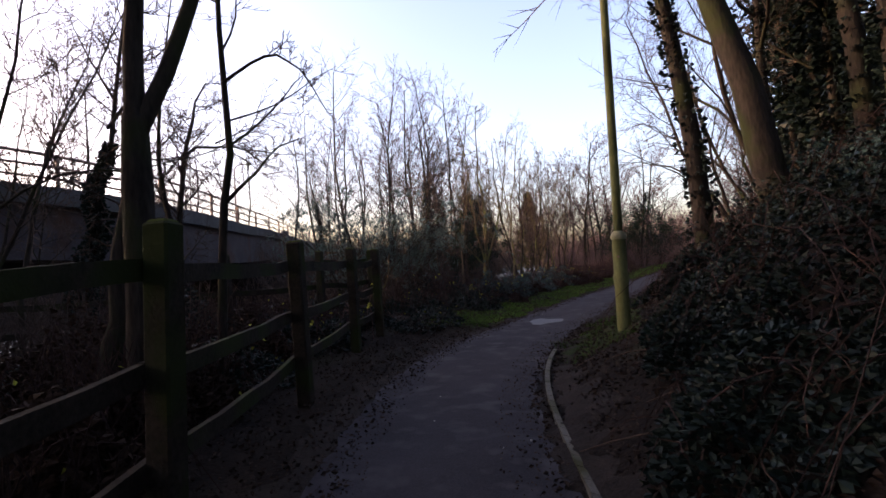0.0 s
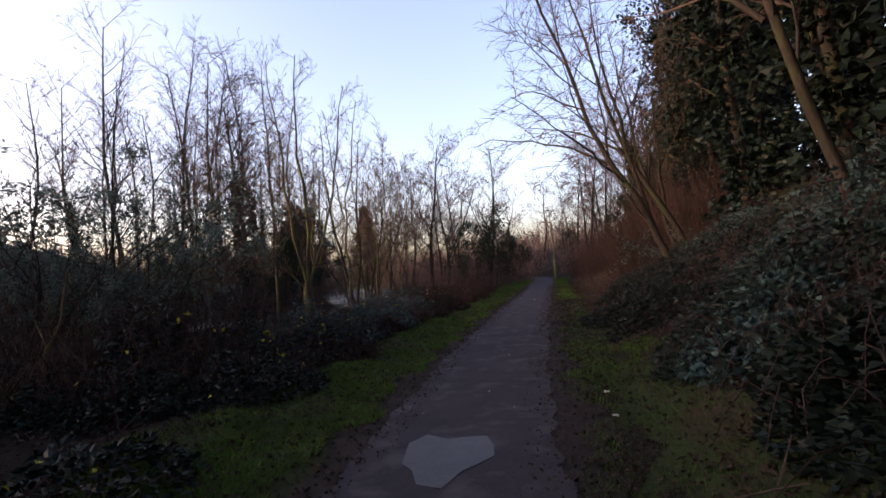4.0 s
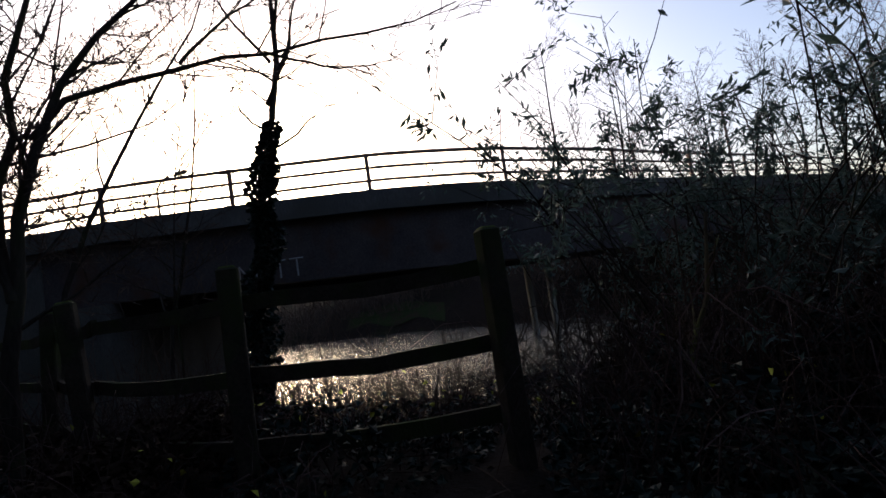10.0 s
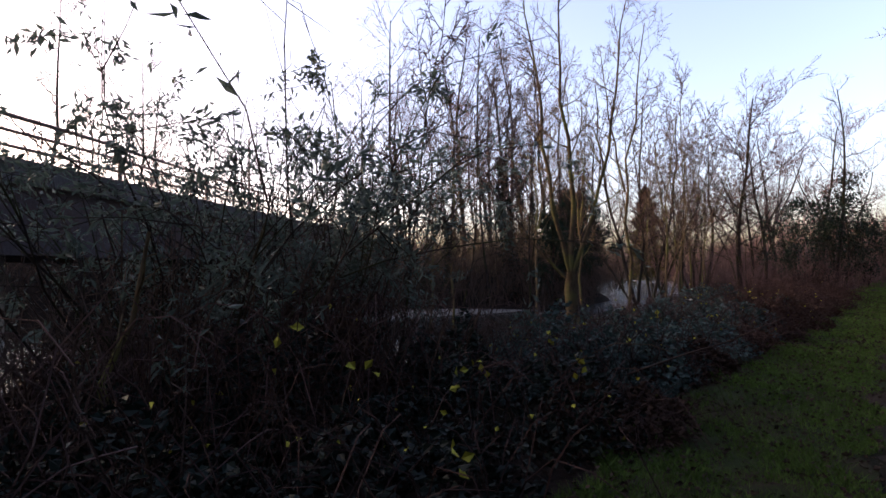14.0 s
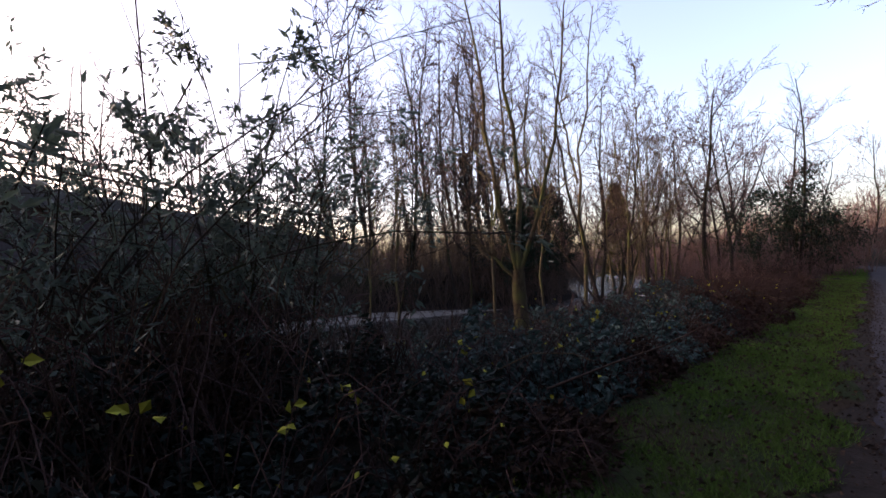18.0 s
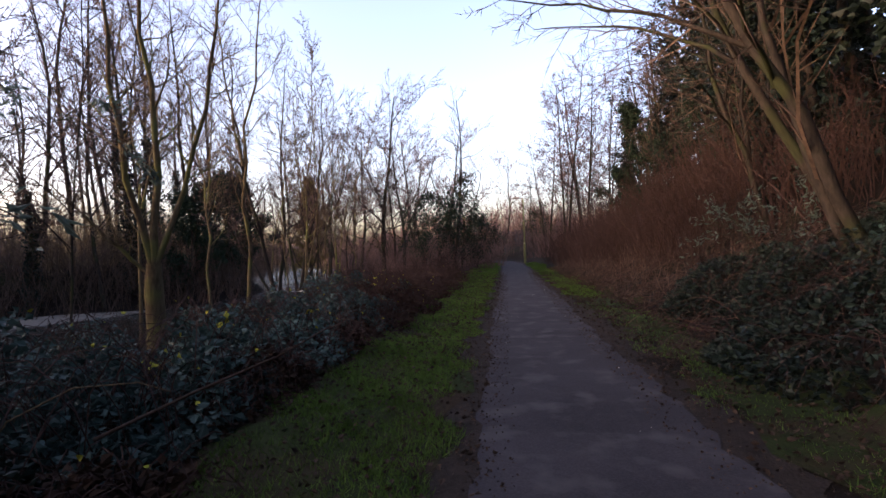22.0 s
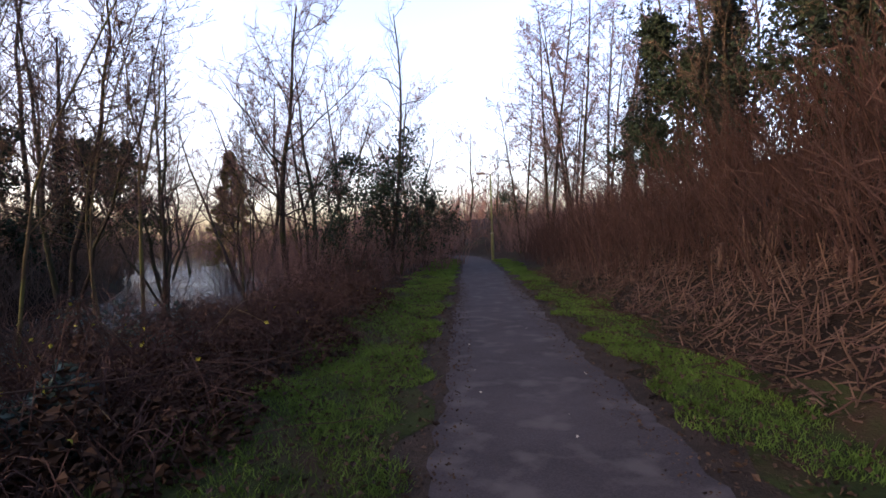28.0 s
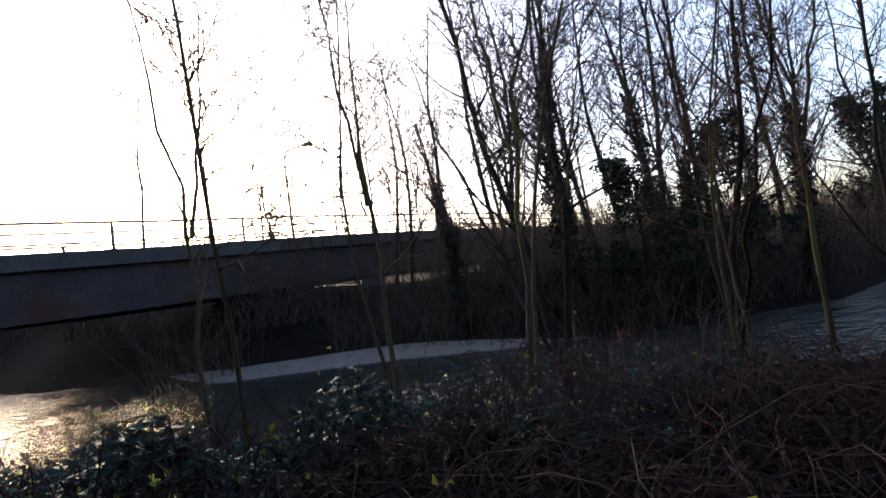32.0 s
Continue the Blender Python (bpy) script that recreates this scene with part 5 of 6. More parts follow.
brush = thicket(61, 1.8, 2.6, 95, TWIG_RED, "brown leafless undergrowth of thin tangled stems")
set_down(brush, -8.1, 41.0)
brush_tan = thicket(62, 1.9, 3.4, 90, TWIG_TAN, "tan leafless undergrowth of upright stems")
set_down(brush_tan, -18.5, 30.5)
brush_dark = thicket(63, 1.5, 2.2, 95, TWIG, "dark leafless undergrowth of thin tangled stems", twigs=6)
set_down(brush_dark, -5.75, 12.4)
for x, y, kind, s in ((-5.27, 33.4, brush, 0.7), (-4.47, 36.8, brush, 1.0), (-6.09, 38.6, brush, 1.0), (-3.54, 41, brush, 1.0), (-6.42, 42, brush, 1.2), (-2.91, 44.5, brush, 1.0), (-9.5, 42, brush, 1.1), (-8.35, 46, brush, 1.3), (-3.86, 49, brush, 1.2), (-12, 48, brush, 1.3), (-3.8, 55, brush, 1.3), (-8.69, 54, brush, 1.4), (-14, 56, brush, 1.4),
                      (-2.58, 62, brush, 1.5), (-6.35, 64, brush, 1.5), (1.65, 64, brush, 1.5), (3.22, 57, brush, 1.3), (2.17, 53.5, brush, 1.1), (4.72, 51, brush, 1.2), (2.81, 48.0, brush, 1.0), (3.96, 44, brush, 1.0), (4.9, 40, brush, 0.9), (-11.75, 64, brush, 1.6), (-18, 66, brush, 1.7), (7.07, 60, brush, 1.6), (-12.47, 72, brush, 1.8), (-3.57, 74, brush, 1.8), (4.53, 72, brush, 1.8),
                      (-20, 31, brush_tan, 1.1), (-19, 34, brush_tan, 1.1), (-15.2, 30.8, brush_dark, 1.0), (-14.6, 33.2, brush_dark, 1.2), (-14.8, 35.4, brush_dark, 1.2), (-15.4, 38.0, brush_dark, 1.3), (-16.8, 28.6, brush_dark, 1.0), (-18.2, 26.6, brush_dark, 1.0), (-17.2, 30.6, brush_dark, 1.3), (-18.8, 28.6, brush_dark, 1.3), (-19.2, 24.6, brush_dark, 0.9), (-17, 40.5, brush_dark, 1.5), (-19, 44, brush_dark, 1.5), (-21.5, 48, brush_dark, 1.6), (-24.5, 53, brush_dark, 1.7), (-16.5, 32, brush_dark, 1.4), (-17, 35, brush_dark, 1.5), (-22, 33, brush_tan, 1.2), (-21, 37, brush_tan, 1.2), (-23, 40, brush_tan, 1.2), (-25, 43, brush_tan, 1.2), (-25, 37, brush_tan, 1.2), (-28, 48, brush_tan, 1.3), (-27, 31, brush_tan, 1.1), (-30, 56, brush_tan, 1.5), (-36, 62, brush_tan, 1.7), (-30, 42, brush_tan, 1.4), (-20.5, 28.5, brush_tan, 0.9), (-22.5, 26.5, brush_tan, 0.9), (-26, 62, brush_tan, 1.6), (-42, 70, brush_tan, 2.0), (-34, 76, brush_tan, 2.0), (-24, 78, brush_tan, 2.0),
                      (-7.0, 12.4, brush_dark, 1.2), (-7.9, 11.4, brush_dark, 1.2), (-4.74, 10.3, brush_dark, 0.75), (-6.23, 11.0, brush_dark, 0.9), (-5.64, 7.8, brush_dark, 0.55), (-7.75, 8.6, brush_dark, 0.6), (-7.31, 4.0, brush_dark, 0.8), (-9.5, 3.0, brush_dark, 0.9), (-11, 5.0, brush_dark, 0.8), (-4.03, 3.4, brush_dark, 0.7), (-5.84, 1.5, brush_dark, 0.9), (-31, -2, brush_dark, 1.3), (-32, 1.5, brush_dark, 1.2), (-31, 4.5, brush_dark, 1.2), (-30.5, 7.5, brush_dark, 1.1), (-28, 10.5, brush_dark, 1.1), (-26, 13, brush_dark, 1.1), (-24, 16, brush_dark, 1.2), (-22.5, 19, brush_dark, 1.2), (-21.5, 22, brush_dark, 1.2), (-33.5, 6, brush_dark, 1.5), (-33.5, -4.0, brush_dark, 1.3), (-33, -0.5, brush_dark, 1.4), (-33.5, 3.0, brush_dark, 1.4), (-32.5, 5.5, brush_dark, 1.4), (-31.5, 8.6, brush_dark, 1.4), (-35, 0.8, brush_dark, 1.8), (-35, 7.5, brush_dark, 1.7), (-33, 10.5, brush_dark, 1.6), (-34.5, -7.0, brush_dark, 1.6), (-31, 11.5, brush_dark, 1.4), (-28, 17, brush_dark, 1.4), (-25.5, 21.5, brush_dark, 1.4), (-36, 2, brush_dark, 1.5)):
    place(kind, x, y, veg.uniform(0, 360), s * veg.uniform(0.9, 1.1))


# tall leafy shrub beside the path
def build_shrub(seed, x, y, label, stems, high, reach, leaf_count, name="leafy_shrub", size=(0.06, 0.125), arches=()):
    rng = np.random.default_rng(seed)
    z0 = float(ground_z(x, y))
    ob = thing(name, label, "shrub", at=(x, y, z0))
    wood, leaf = Geo(), Geo()
    at, ways = [], []
    for s in range(stems):
        a = s * 2.4 + rng.random()
        p = np.array([rng.normal(0, 0.25), rng.normal(0, 0.25), -0.1])
        d = np.array([math.cos(a) * rng.uniform(0.15, 0.6), math.sin(a) * rng.uniform(0.15, 0.6), 1.0])
        ln = high * rng.uniform(0.75, 1.2)
        n = 9
        pts = [p]
        for k in range(n - 1):
            d = d + np.array([math.cos(a), math.sin(a), 0]) * 0.11 * reach + rng.normal(0, 0.13, 3)
            d[2] -= 0.07 * k / n * reach
            d /= np.linalg.norm(d)
            pts.append(pts[-1] + d * ln / (n - 1))
        pts = np.array(pts)
        wood.tube(pts, np.linspace(0.014, 0.0035, n), 5)
        for k in range(11):
            t = rng.uniform(0.3, 1.0) * (n - 1.001)
            i = int(t)
            q = pts[i] + (pts[i + 1] - pts[i]) * (t - i)
            w = rng.normal(0, 1, 3) + (math.cos(a) * 0.6, math.sin(a) * 0.6, 0.5)
            w = w / np.linalg.norm(w) * rng.uniform(0.4, 1.0)
            seg = np.array([q, q + w * 0.5 + rng.normal(0, 0.05, 3), q + w - (0, 0, 0.06)])
            wood.tube(seg, [0.006, 0.004, 0.0025], 3)
            m = int(leaf_count * rng.choice((0.1, 0.6, 1.9)))
            f = rng.random(m)[:, None]
            at.append(seg[1] * (1 - f) + seg[2] * f + rng.normal(0, 0.04, (m, 3)))
            ways.append(w[None] * 0.6 + rng.normal(0, 0.6, (m, 3)) - (0, 0, 0.25))
    for arch in arches:
        arch = np.array(arch, float) - (x, y, z0)
        g = Geo()
        g.tube(arch, np.linspace(0.014, 0.004, len(arch)), 6)
        for k in range(14):
            i = rng.integers(1, len(arch) - 1)
            q = arch[i] + (arch[i + 1] - arch[i]) * rng.random()
            w = (arch[i + 1] - arch[i]) + rng.normal(0, 0.35, 3)
            w *= rng.uniform(0.25, 0.8) / np.linalg.norm(w)
            g.tube([q, q + w * 0.5 + rng.normal(0, 0.03, 3), q + w], [0.006, 0.004, 0.002], 4)
        part("arching_branch", g, BARK, ob, "long bare arching branch", smooth=True)
    tagged(part("branchwork", wood, BARK, ob, smooth=True), kind="stuff")
    at, ways = np.concatenate(at), np.concatenate(ways)
    leaf.leaves(at, ways, rng.uniform(*size, len(at)), 0.3, rng)
    tagged(part("leaf_mass", leaf, SHRUB, ob, "narrow grey-green leaves"), kind="stuff")
    return ob


build_shrub(71, -6.7, 13.1, "tall straggly shrub with narrow grey-green leaves above brambles", 34, 4.4, 0.32, 28, arches=(((-7.1, 13.2, 0.2), (-7.2, 13.45, 2.1), (-7.05, 14.3, 3.45), (-6.92, 14.85, 4.1), (-6.6, 15.5, 4.6), (-6.2, 16.3, 4.95), (-5.7, 17.2, 5.35)), ((-6.4, 12.6, 0.3), (-6.1, 12.2, 2.2), (-5.8, 12.0, 3.6), (-5.5, 11.9, 4.5))))
build_shrub(72, -6.5, 11.2, "straggly half-bare shrub with narrow grey-green leaves", 30, 4.2, 0.35, 24)
build_shrub(74, -7.6, 12.3, "tall half-bare shrub standing behind the brambles", 22, 4.4, 0.3, 20)
build_shrub(73, 2.87, 19.6, "young evergreen shrub on the embankment", 7, 1.2, 0.5, 10, "young_shrub", (0.07, 0.12))

# dead stalks on the embankment
def stalk_patch(seed, x, y, wide, long, high, count, mat, label, name="dead_stalk_stand"):
    rng = np.random.default_rng(seed)
    z0 = float(ground_z(x, y))
    ob = thing(name, label, "dead stalks", "dead stalk stands", "stuff", at=(x, y, z0))
    g = Geo()
    for _ in range(count):
        px, py = rng.uniform(-wide, wide), rng.uniform(-long, long)
        p = np.array([px, py, float(ground_z(x + px, y + py)) - z0 - 0.05])
        d = np.array([rng.normal(-0.1, 0.3), rng.normal(0, 0.3), 1.0])
        ln = high * rng.uniform(0.45, 1.1)
        mid = p + d * ln * 0.55 + rng.normal(0, 0.04, 3)
        end = mid + (d + rng.normal(0, 0.22, 3)) * ln * 0.45
        g.tube([p, mid, end], [0.011, 0.009, 0.005], 3)
        for _k in range(3):
            q = mid + (end - mid) * rng.random()
            w = rng.normal(0, 0.5, 3) + (0, 0, 0.6)
            g.tube([q, q + w * 0.18, q + w * 0.36 * rng.uniform(0.6, 1.2)], [0.005, 0.004, 0.003], 3)
    tagged(part("stalk_mass", g, mat, ob), kind="stuff")
    return ob


for i, (x, y, w, l, h) in enumerate(((3.24, 22.4, 0.9, 1.2, 1.5), (4.46, 22.6, 0.9, 1.2, 2.0), (3.23, 24.8, 0.8, 1.3, 1.6), (4.65, 25.0, 1.0, 1.3, 2.2), (6.1, 24.4, 1.0, 1.4, 2.3), (2.91, 27.4, 0.7, 1.4, 1.5), (4.32, 27.6, 1.0, 1.4, 2.2), (5.91, 27.4, 1.0, 1.5, 2.4), (2.79, 30.2, 0.8, 1.5, 1.6), (4.3, 30.4, 1.0, 1.5, 2.2), (5.81, 30.6, 1.0, 1.5, 2.4),
                                     (2.65, 33.2, 0.8, 1.6, 1.6), (4.16, 33.4, 1.0, 1.6, 2.1), (5.77, 33.6, 1.0, 1.6, 2.3), (2.51, 36.4, 0.8, 1.7, 1.6), (4.03, 36.8, 1.0, 1.7, 2.0), (2.4, 40, 0.8, 1.9, 1.5), (3.93, 40.4, 1.0, 1.9, 1.9), (2.36, 44, 0.8, 2.0, 1.4), (4.5, 20.4, 0.9, 1.0, 1.6), (7.6, 27.2, 1.0, 1.8, 2.3), (7.41, 30.6, 1.0, 1.8, 2.3))):
    stalk_patch(100 + i, x, y, w, l, h, 130, STALK, "stand of dead red-brown knotted stalks on the embankment")


def scatter(name, label, category, mat, n, xs, ys, size, seed, lift=0.02, width=0.7):
    rng = np.random.default_rng(seed)
    y = rng.uniform(*ys, n)
    x = centre(y) + rng.uniform(*xs, n)
    g = Geo()
    way = rng.normal(0, 1, (n, 3))
    way[:, 2] *= 0.25
    g.leaves(np.stack([x, y, ground_z(x, y) + lift + rng.random(n) * 0.02], -1), way, rng.uniform(*size, n), width, rng)
    return tagged(part(name, g, mat), label, category, kind="stuff")


scatter("fallen_leaves", "scattered brown fallen leaves beside the path", "leaves", DEAD_LEAF, 8000, (-4.0, -0.65), (-2, 32), (0.02, 0.055), 1)
scatter("fallen_leaves", "scattered brown fallen leaves on the embankment", "leaves", DEAD_LEAF, 11000, (0.75, 4.0), (-2, 34), (0.02, 0.055), 2)
scatter("fallen_leaves", "dark leaves gathered along the river edge of the path", "leaves", DEAD_LEAF, 3800, (-1.15, -0.56), (-2, 36), (0.012, 0.036), 4, 0.016)
scatter("fallen_leaves", "dark leaves gathered along the bank edge of the path", "leaves", DEAD_LEAF, 4200, (0.54, 1.25), (-2, 36), (0.012, 0.036), 5, 0.016)
scatter("fallen_leaves", "damp brown leaf litter below the fence", "leaves", DEAD_LEAF, 7000, (-3.4, -0.6), (-3, 9), (0.015, 0.045), 6)
scatter("fallen_leaves", "damp brown leaf litter round the lamp column", "leaves", DEAD_LEAF, 12000, (0.72, 2.6), (-3, 9), (0.015, 0.045), 7)
scatter("fallen_leaves", "a few leaves and crumbs lying on the path", "leaves", STONE, 40, (-0.7, 0.7), (0, 34), (0.01, 0.025), 3, 0.024)


def grass(name, label, n, lo, hi, ys, high, seed, dense):
    rng = np.random.default_rng(seed)
    y = ys[0] + (ys[1] - ys[0]) * rng.random(n) ** 1.25
    u = rng.random(n)
    x = centre(y) + lo(y) + (hi(y) - lo(y)) * u + 0.16 * wander(y, u * 0.2, 1.7, 4.0)
    keep = rng.random(n) < 0.35 + 0.65 * (wander(x, y, 1.1, 3.0) > dense)
    x, y = x[keep], y[keep]
    n = len(x)
    z = ground_z(x, y)
    a = rng.random(n) * 2 * np.pi
    w = rng.uniform(0.002, 0.0045, n) * (1 + 0.035 * y)
    h = rng.uniform(0.35, 1.0, n) * high
    lean = rng.normal(0, 0.6, (n, 2)) * h[:, None]
    b = np.stack([x, y, z - 0.01], -1)
    s = np.stack([np.cos(a) * w, np.sin(a) * w, 0 * a], -1)
    t = b + np.stack([lean[:, 0], lean[:, 1], h], -1)
    v = np.stack([b - s, b + s, t], 1).reshape(-1, 3)
    k = np.arange(n)[:, None] * 3
    g = Geo()
    g.add(v, k + [0, 1, 2, 2])
    return tagged(part(name, g, GRASS), label, "grass", kind="stuff")


_g1, _g2 = ragged(6.0, 0.2), ragged(8.0, 0.2)
_gy = np.arange(8, 52, 0.4)
tagged(part("verge", strip(_gy, lambda y: centre(y) - 2.2 + _g1(y), lambda y: centre(y) - 0.98 + _g2(y), 0.012, 6), TURF, smooth=True), "mossy turf verge between path and brambles", "verge", kind="structure")
tagged(part("verge", strip(np.arange(5.6, 50, 0.4), lambda y: centre(y) + 1.08 + _g1(y), lambda y: centre(y) + 1.85 + _g2(y), 0.012, 6), TURF, smooth=True), "patchy turf verge at the foot of the embankment", "verge", kind="structure")
grass("grass", "short green grass verge beside the path", 260000, lambda y: -2.3 + 0.12 * np.sin(y * 1.3), lambda y: -0.93 + 0 * y, (8.2, 50), 0.08, 8, -0.45)
grass("grass", "patchy green grass at the foot of the embankment", 90000, lambda y: 0.98 + 0 * y, lambda y: 1.75 + 0.15 * np.sin(y * 0.9), (23.2, 48), 0.08, 9, -0.2)
grass("grass", "sparse grass and moss at the foot of the ivy bank", 22000, lambda y: 1.0 + 0 * y, lambda y: 1.9 + 0 * y, (8.5, 22), 0.06, 11, 0.5)
grass("grass", "thin green grass between lamp and embankment", 24000, lambda y: 0.9 + 0 * y, lambda y: 1.8 + 0 * y, (5.4, 14), 0.08, 10, 0.2)


def sticks(name, label, n, xs, ys, mat, seed, long=(0.25, 0.9), thick=0.008):
    rng = np.random.default_rng(seed)
    g = Geo()
    for _ in range(n):
        y = rng.uniform(*ys)
        x = float(centre(y)) + rng.uniform(*xs)
        a, ln = rng.random() * 2 * np.pi, rng.uniform(*long)
        dx, dy = math.cos(a) * ln, math.sin(a) * ln
        z0, z1 = float(ground_z(x, y)) + rng.uniform(0.01, 0.08), float(ground_z(x + dx, y + dy)) + rng.uniform(0.01, 0.22)
        g.tube([(x, y, z0), (x + dx * 0.5, y + dy * 0.5, (z0 + z1) / 2 + rng.normal(0, 0.02)), (x + dx, y + dy, z1)], [thick, thick, thick * 0.7], 4)
    return tagged(part(name, g, mat), label, "debris", kind="stuff")


sticks("cut_stalks", "pale cut stalks strewn at the foot of the embankment", 900, (2.0, 3.9), (20.5, 38), STRAW, 21, (0.08, 0.38), 0.006)
sticks("cut_stalks", "broken red-brown stalks lying on the embankment", 500, (1.7, 4.5), (17, 38), STALK, 22, (0.15, 0.7), 0.006)
sticks("cut_stalks", "short broken pale stalk ends on the embankment", 1300, (1.75, 4.6), (20, 38), STRAW, 25, (0.04, 0.2), 0.007)
sticks("cut_stalks", "crumbled dark stalk pieces on the embankment", 1500, (1.6, 4.6), (18, 38), STALK, 26, (0.05, 0.3), 0.007)
scatter("fallen_leaves", "matted brown leaves among the cut stalks", "leaves", DEAD_LEAF, 12000, (1.6, 4.8), (18, 38), (0.03, 0.07), 31, 0.02)
scatter("fallen_leaves", "brown leaves caught in the grass verge", "leaves", DEAD_LEAF, 6000, (-2.4, -0.9), (7.5, 34), (0.02, 0.05), 32, 0.035)
scatter("fallen_leaves", "brown leaves caught in the bank side grass", "leaves", DEAD_LEAF, 4500, (0.95, 2.0), (7.5, 34), (0.02, 0.05), 33, 0.035)
scatter("fallen_leaves", "crumbs of dark leaf litter spilling over the path edges", "leaves", DEAD_LEAF, 3500, (0.42, 0.75), (-2, 34), (0.008, 0.026), 34, 0.024)
scatter("fallen_leaves", "crumbs of dark leaf litter spilling over the path edges", "leaves", DEAD_LEAF, 3500, (-0.75, -0.45), (-2, 34), (0.008, 0.026), 35, 0.024)


def stubs(name, label, n, xs, ys, mat, seed, high, thick):
    """Cut stems still standing upright."""
    rng = np.random.default_rng(seed)
    g = Geo()
    for _ in range(n):
        y = rng.uniform(*ys)
        x = float(centre(y)) + rng.uniform(*xs)
        z, h = float(ground_z(x, y)), rng.uniform(*high)
        d = np.array([rng.normal(-0.1, 0.25), rng.normal(0, 0.25), 1.0]) * h
        p = np.array([x, y, z - 0.03])
        g.tube([p, p + d * 0.5 + rng.normal(0, 0.01, 3), p + d], [thick, thick, thick * 0.8], 5, cap=True)
    return tagged(part(name, g, mat), label, "stalks", kind="stuff")


stubs("stalk_stubs", "pale upright stubs of cut stalks", 420, (2.1, 4.6), (20.5, 36), STRAW, 41, (0.1, 0.5), 0.008)
stubs("stalk_stubs", "clump of tall ochre stalk stubs", 16, (3.15, 3.5), (27.2, 27.7), STRAW, 42, (0.4, 0.8), 0.011)
sticks("fallen_twigs", "thin fallen twigs among the brambles", 150, (-4.6, -3.1), (6, 30), TWIG, 23, (0.2, 0.6), 0.005)
sticks("fallen_twigs", "thin fallen twigs under the embankment trees", 120, (1.2, 4.0), (0, 20), TWIG, 24, (0.15, 0.5), 0.005)

# small things along the way
def build_branch(label, pts, r, name="fallen_branch", mat=None, twigs=7, seed=0):
    rng = np.random.default_rng(seed)
    pts = np.array(pts, float)
    z0 = ground_z(pts[:, 0], pts[:, 1])
    pts[:, 2] += z0
    ob = thing(name, label, "branch", "fallen wood", at=tuple(pts[0]))
    pts = pts - pts[0]
    g = Geo()
    g.tube(pts, np.linspace(r, r * 0.4, len(pts)), 6, cap=True)
    part("stem", g, mat or STRAW, ob, smooth=True)
    for k in range(twigs):
        i = rng.integers(0, len(pts) - 1)
        q = pts[i] + (pts[i + 1] - pts[i]) * rng.random()
        w = (pts[-1] - pts[0]) / np.linalg.norm(pts[-1] - pts[0]) + rng.normal(0, 0.6, 3)
        w[2] = abs(w[2]) * 0.5
        ln = rng.uniform(0.12, 0.4)
        g = Geo()
        g.tube([q, q + w * ln * 0.5 + rng.normal(0, 0.02, 3), q + w * ln], [r * 0.35, r * 0.28, r * 0.15], 4)
        part("twig", g, mat or STRAW, ob, smooth=True)
    return ob


build_branch("pale dead branch lying over the brambles", [(-3.13, 13.9, 0.25), (-2.75, 14.25, 0.42), (-2.42, 14.6, 0.5), (-2.18, 14.9, 0.62)], 0.011, seed=1)
build_branch("grey dead branch lying on the bramble bank", [(-3.61, 22.9, 0.5), (-2.96, 23.6, 0.42), (-2.4, 24.4, 0.3)], 0.007, seed=2)
build_branch("thin broken branch on the leaf litter", [(2.6, 2.4, 0.03), (2.82, 3.0, 0.08), (2.96, 3.5, 0.16)], 0.01, seed=3)
build_branch("pale cut stick at the edge of the path", [(0.52, 19.6, 0.02), (0.83, 19.75, 0.03), (1.18, 19.8, 0.05)], 0.012, twigs=2, seed=5)
build_branch("pale cut stick on the grass", [(1.08, 21.6, 0.03), (1.5, 21.9, 0.05), (1.91, 22.0, 0.07)], 0.012, twigs=2, seed=6)


def build_stump(x, y, high, r, label, mat):
    rng = np.random.default_rng(int(abs(x * 100)))
    ob = thing("cut_stump", label, "stump", "cut stumps", at=(x, y, float(ground_z(x, y))))
    g = Geo()
    g.tube([(0, 0, -0.1), (0, 0, 0.1), (0.01, 0, high * 0.6), (0.02, 0.01, high)], [r * 1.4, r * 1.05, r, r * 0.95], 9)
    part("trunk", g, mat, ob, smooth=True)
    g = Geo()
    a = np.arange(9) * 2 * np.pi / 9
    ring = np.stack([0.02 + np.cos(a) * r * 0.96, 0.01 + np.sin(a) * r * 0.96, high + 0.012 + 0.02 * np.cos(a)], -1)
    g.add(np.concatenate([ring, [(0.02, 0.01, high + 0.02)]]), [(i, (i + 1) % 9, 9, 9) for i in range(9)])
    part("cut_face", g, STRAW, ob, "pale sawn top")
    return ob


build_stump(2.66, 25.7, 0.25, 0.024, "short cut stem standing among dead stalks", STALK)
build_stump(2.94, 26.3, 0.3, 0.024, "short cut stem standing among dead stalks", STALK)
build_stump(2.66, 28.2, 0.35, 0.035, "short cut stem among dead stalks", STRAW)
build_branch("broken leaning dead stem standing in the brambles", [(-5.05, 10.4, -0.05), (-5.1, 10.25, 0.75), (-5.0, 10.4, 1.15), (-5.0, 10.5, 1.75)], 0.03, "dead_stem", BARK_TAN, 4, 9)


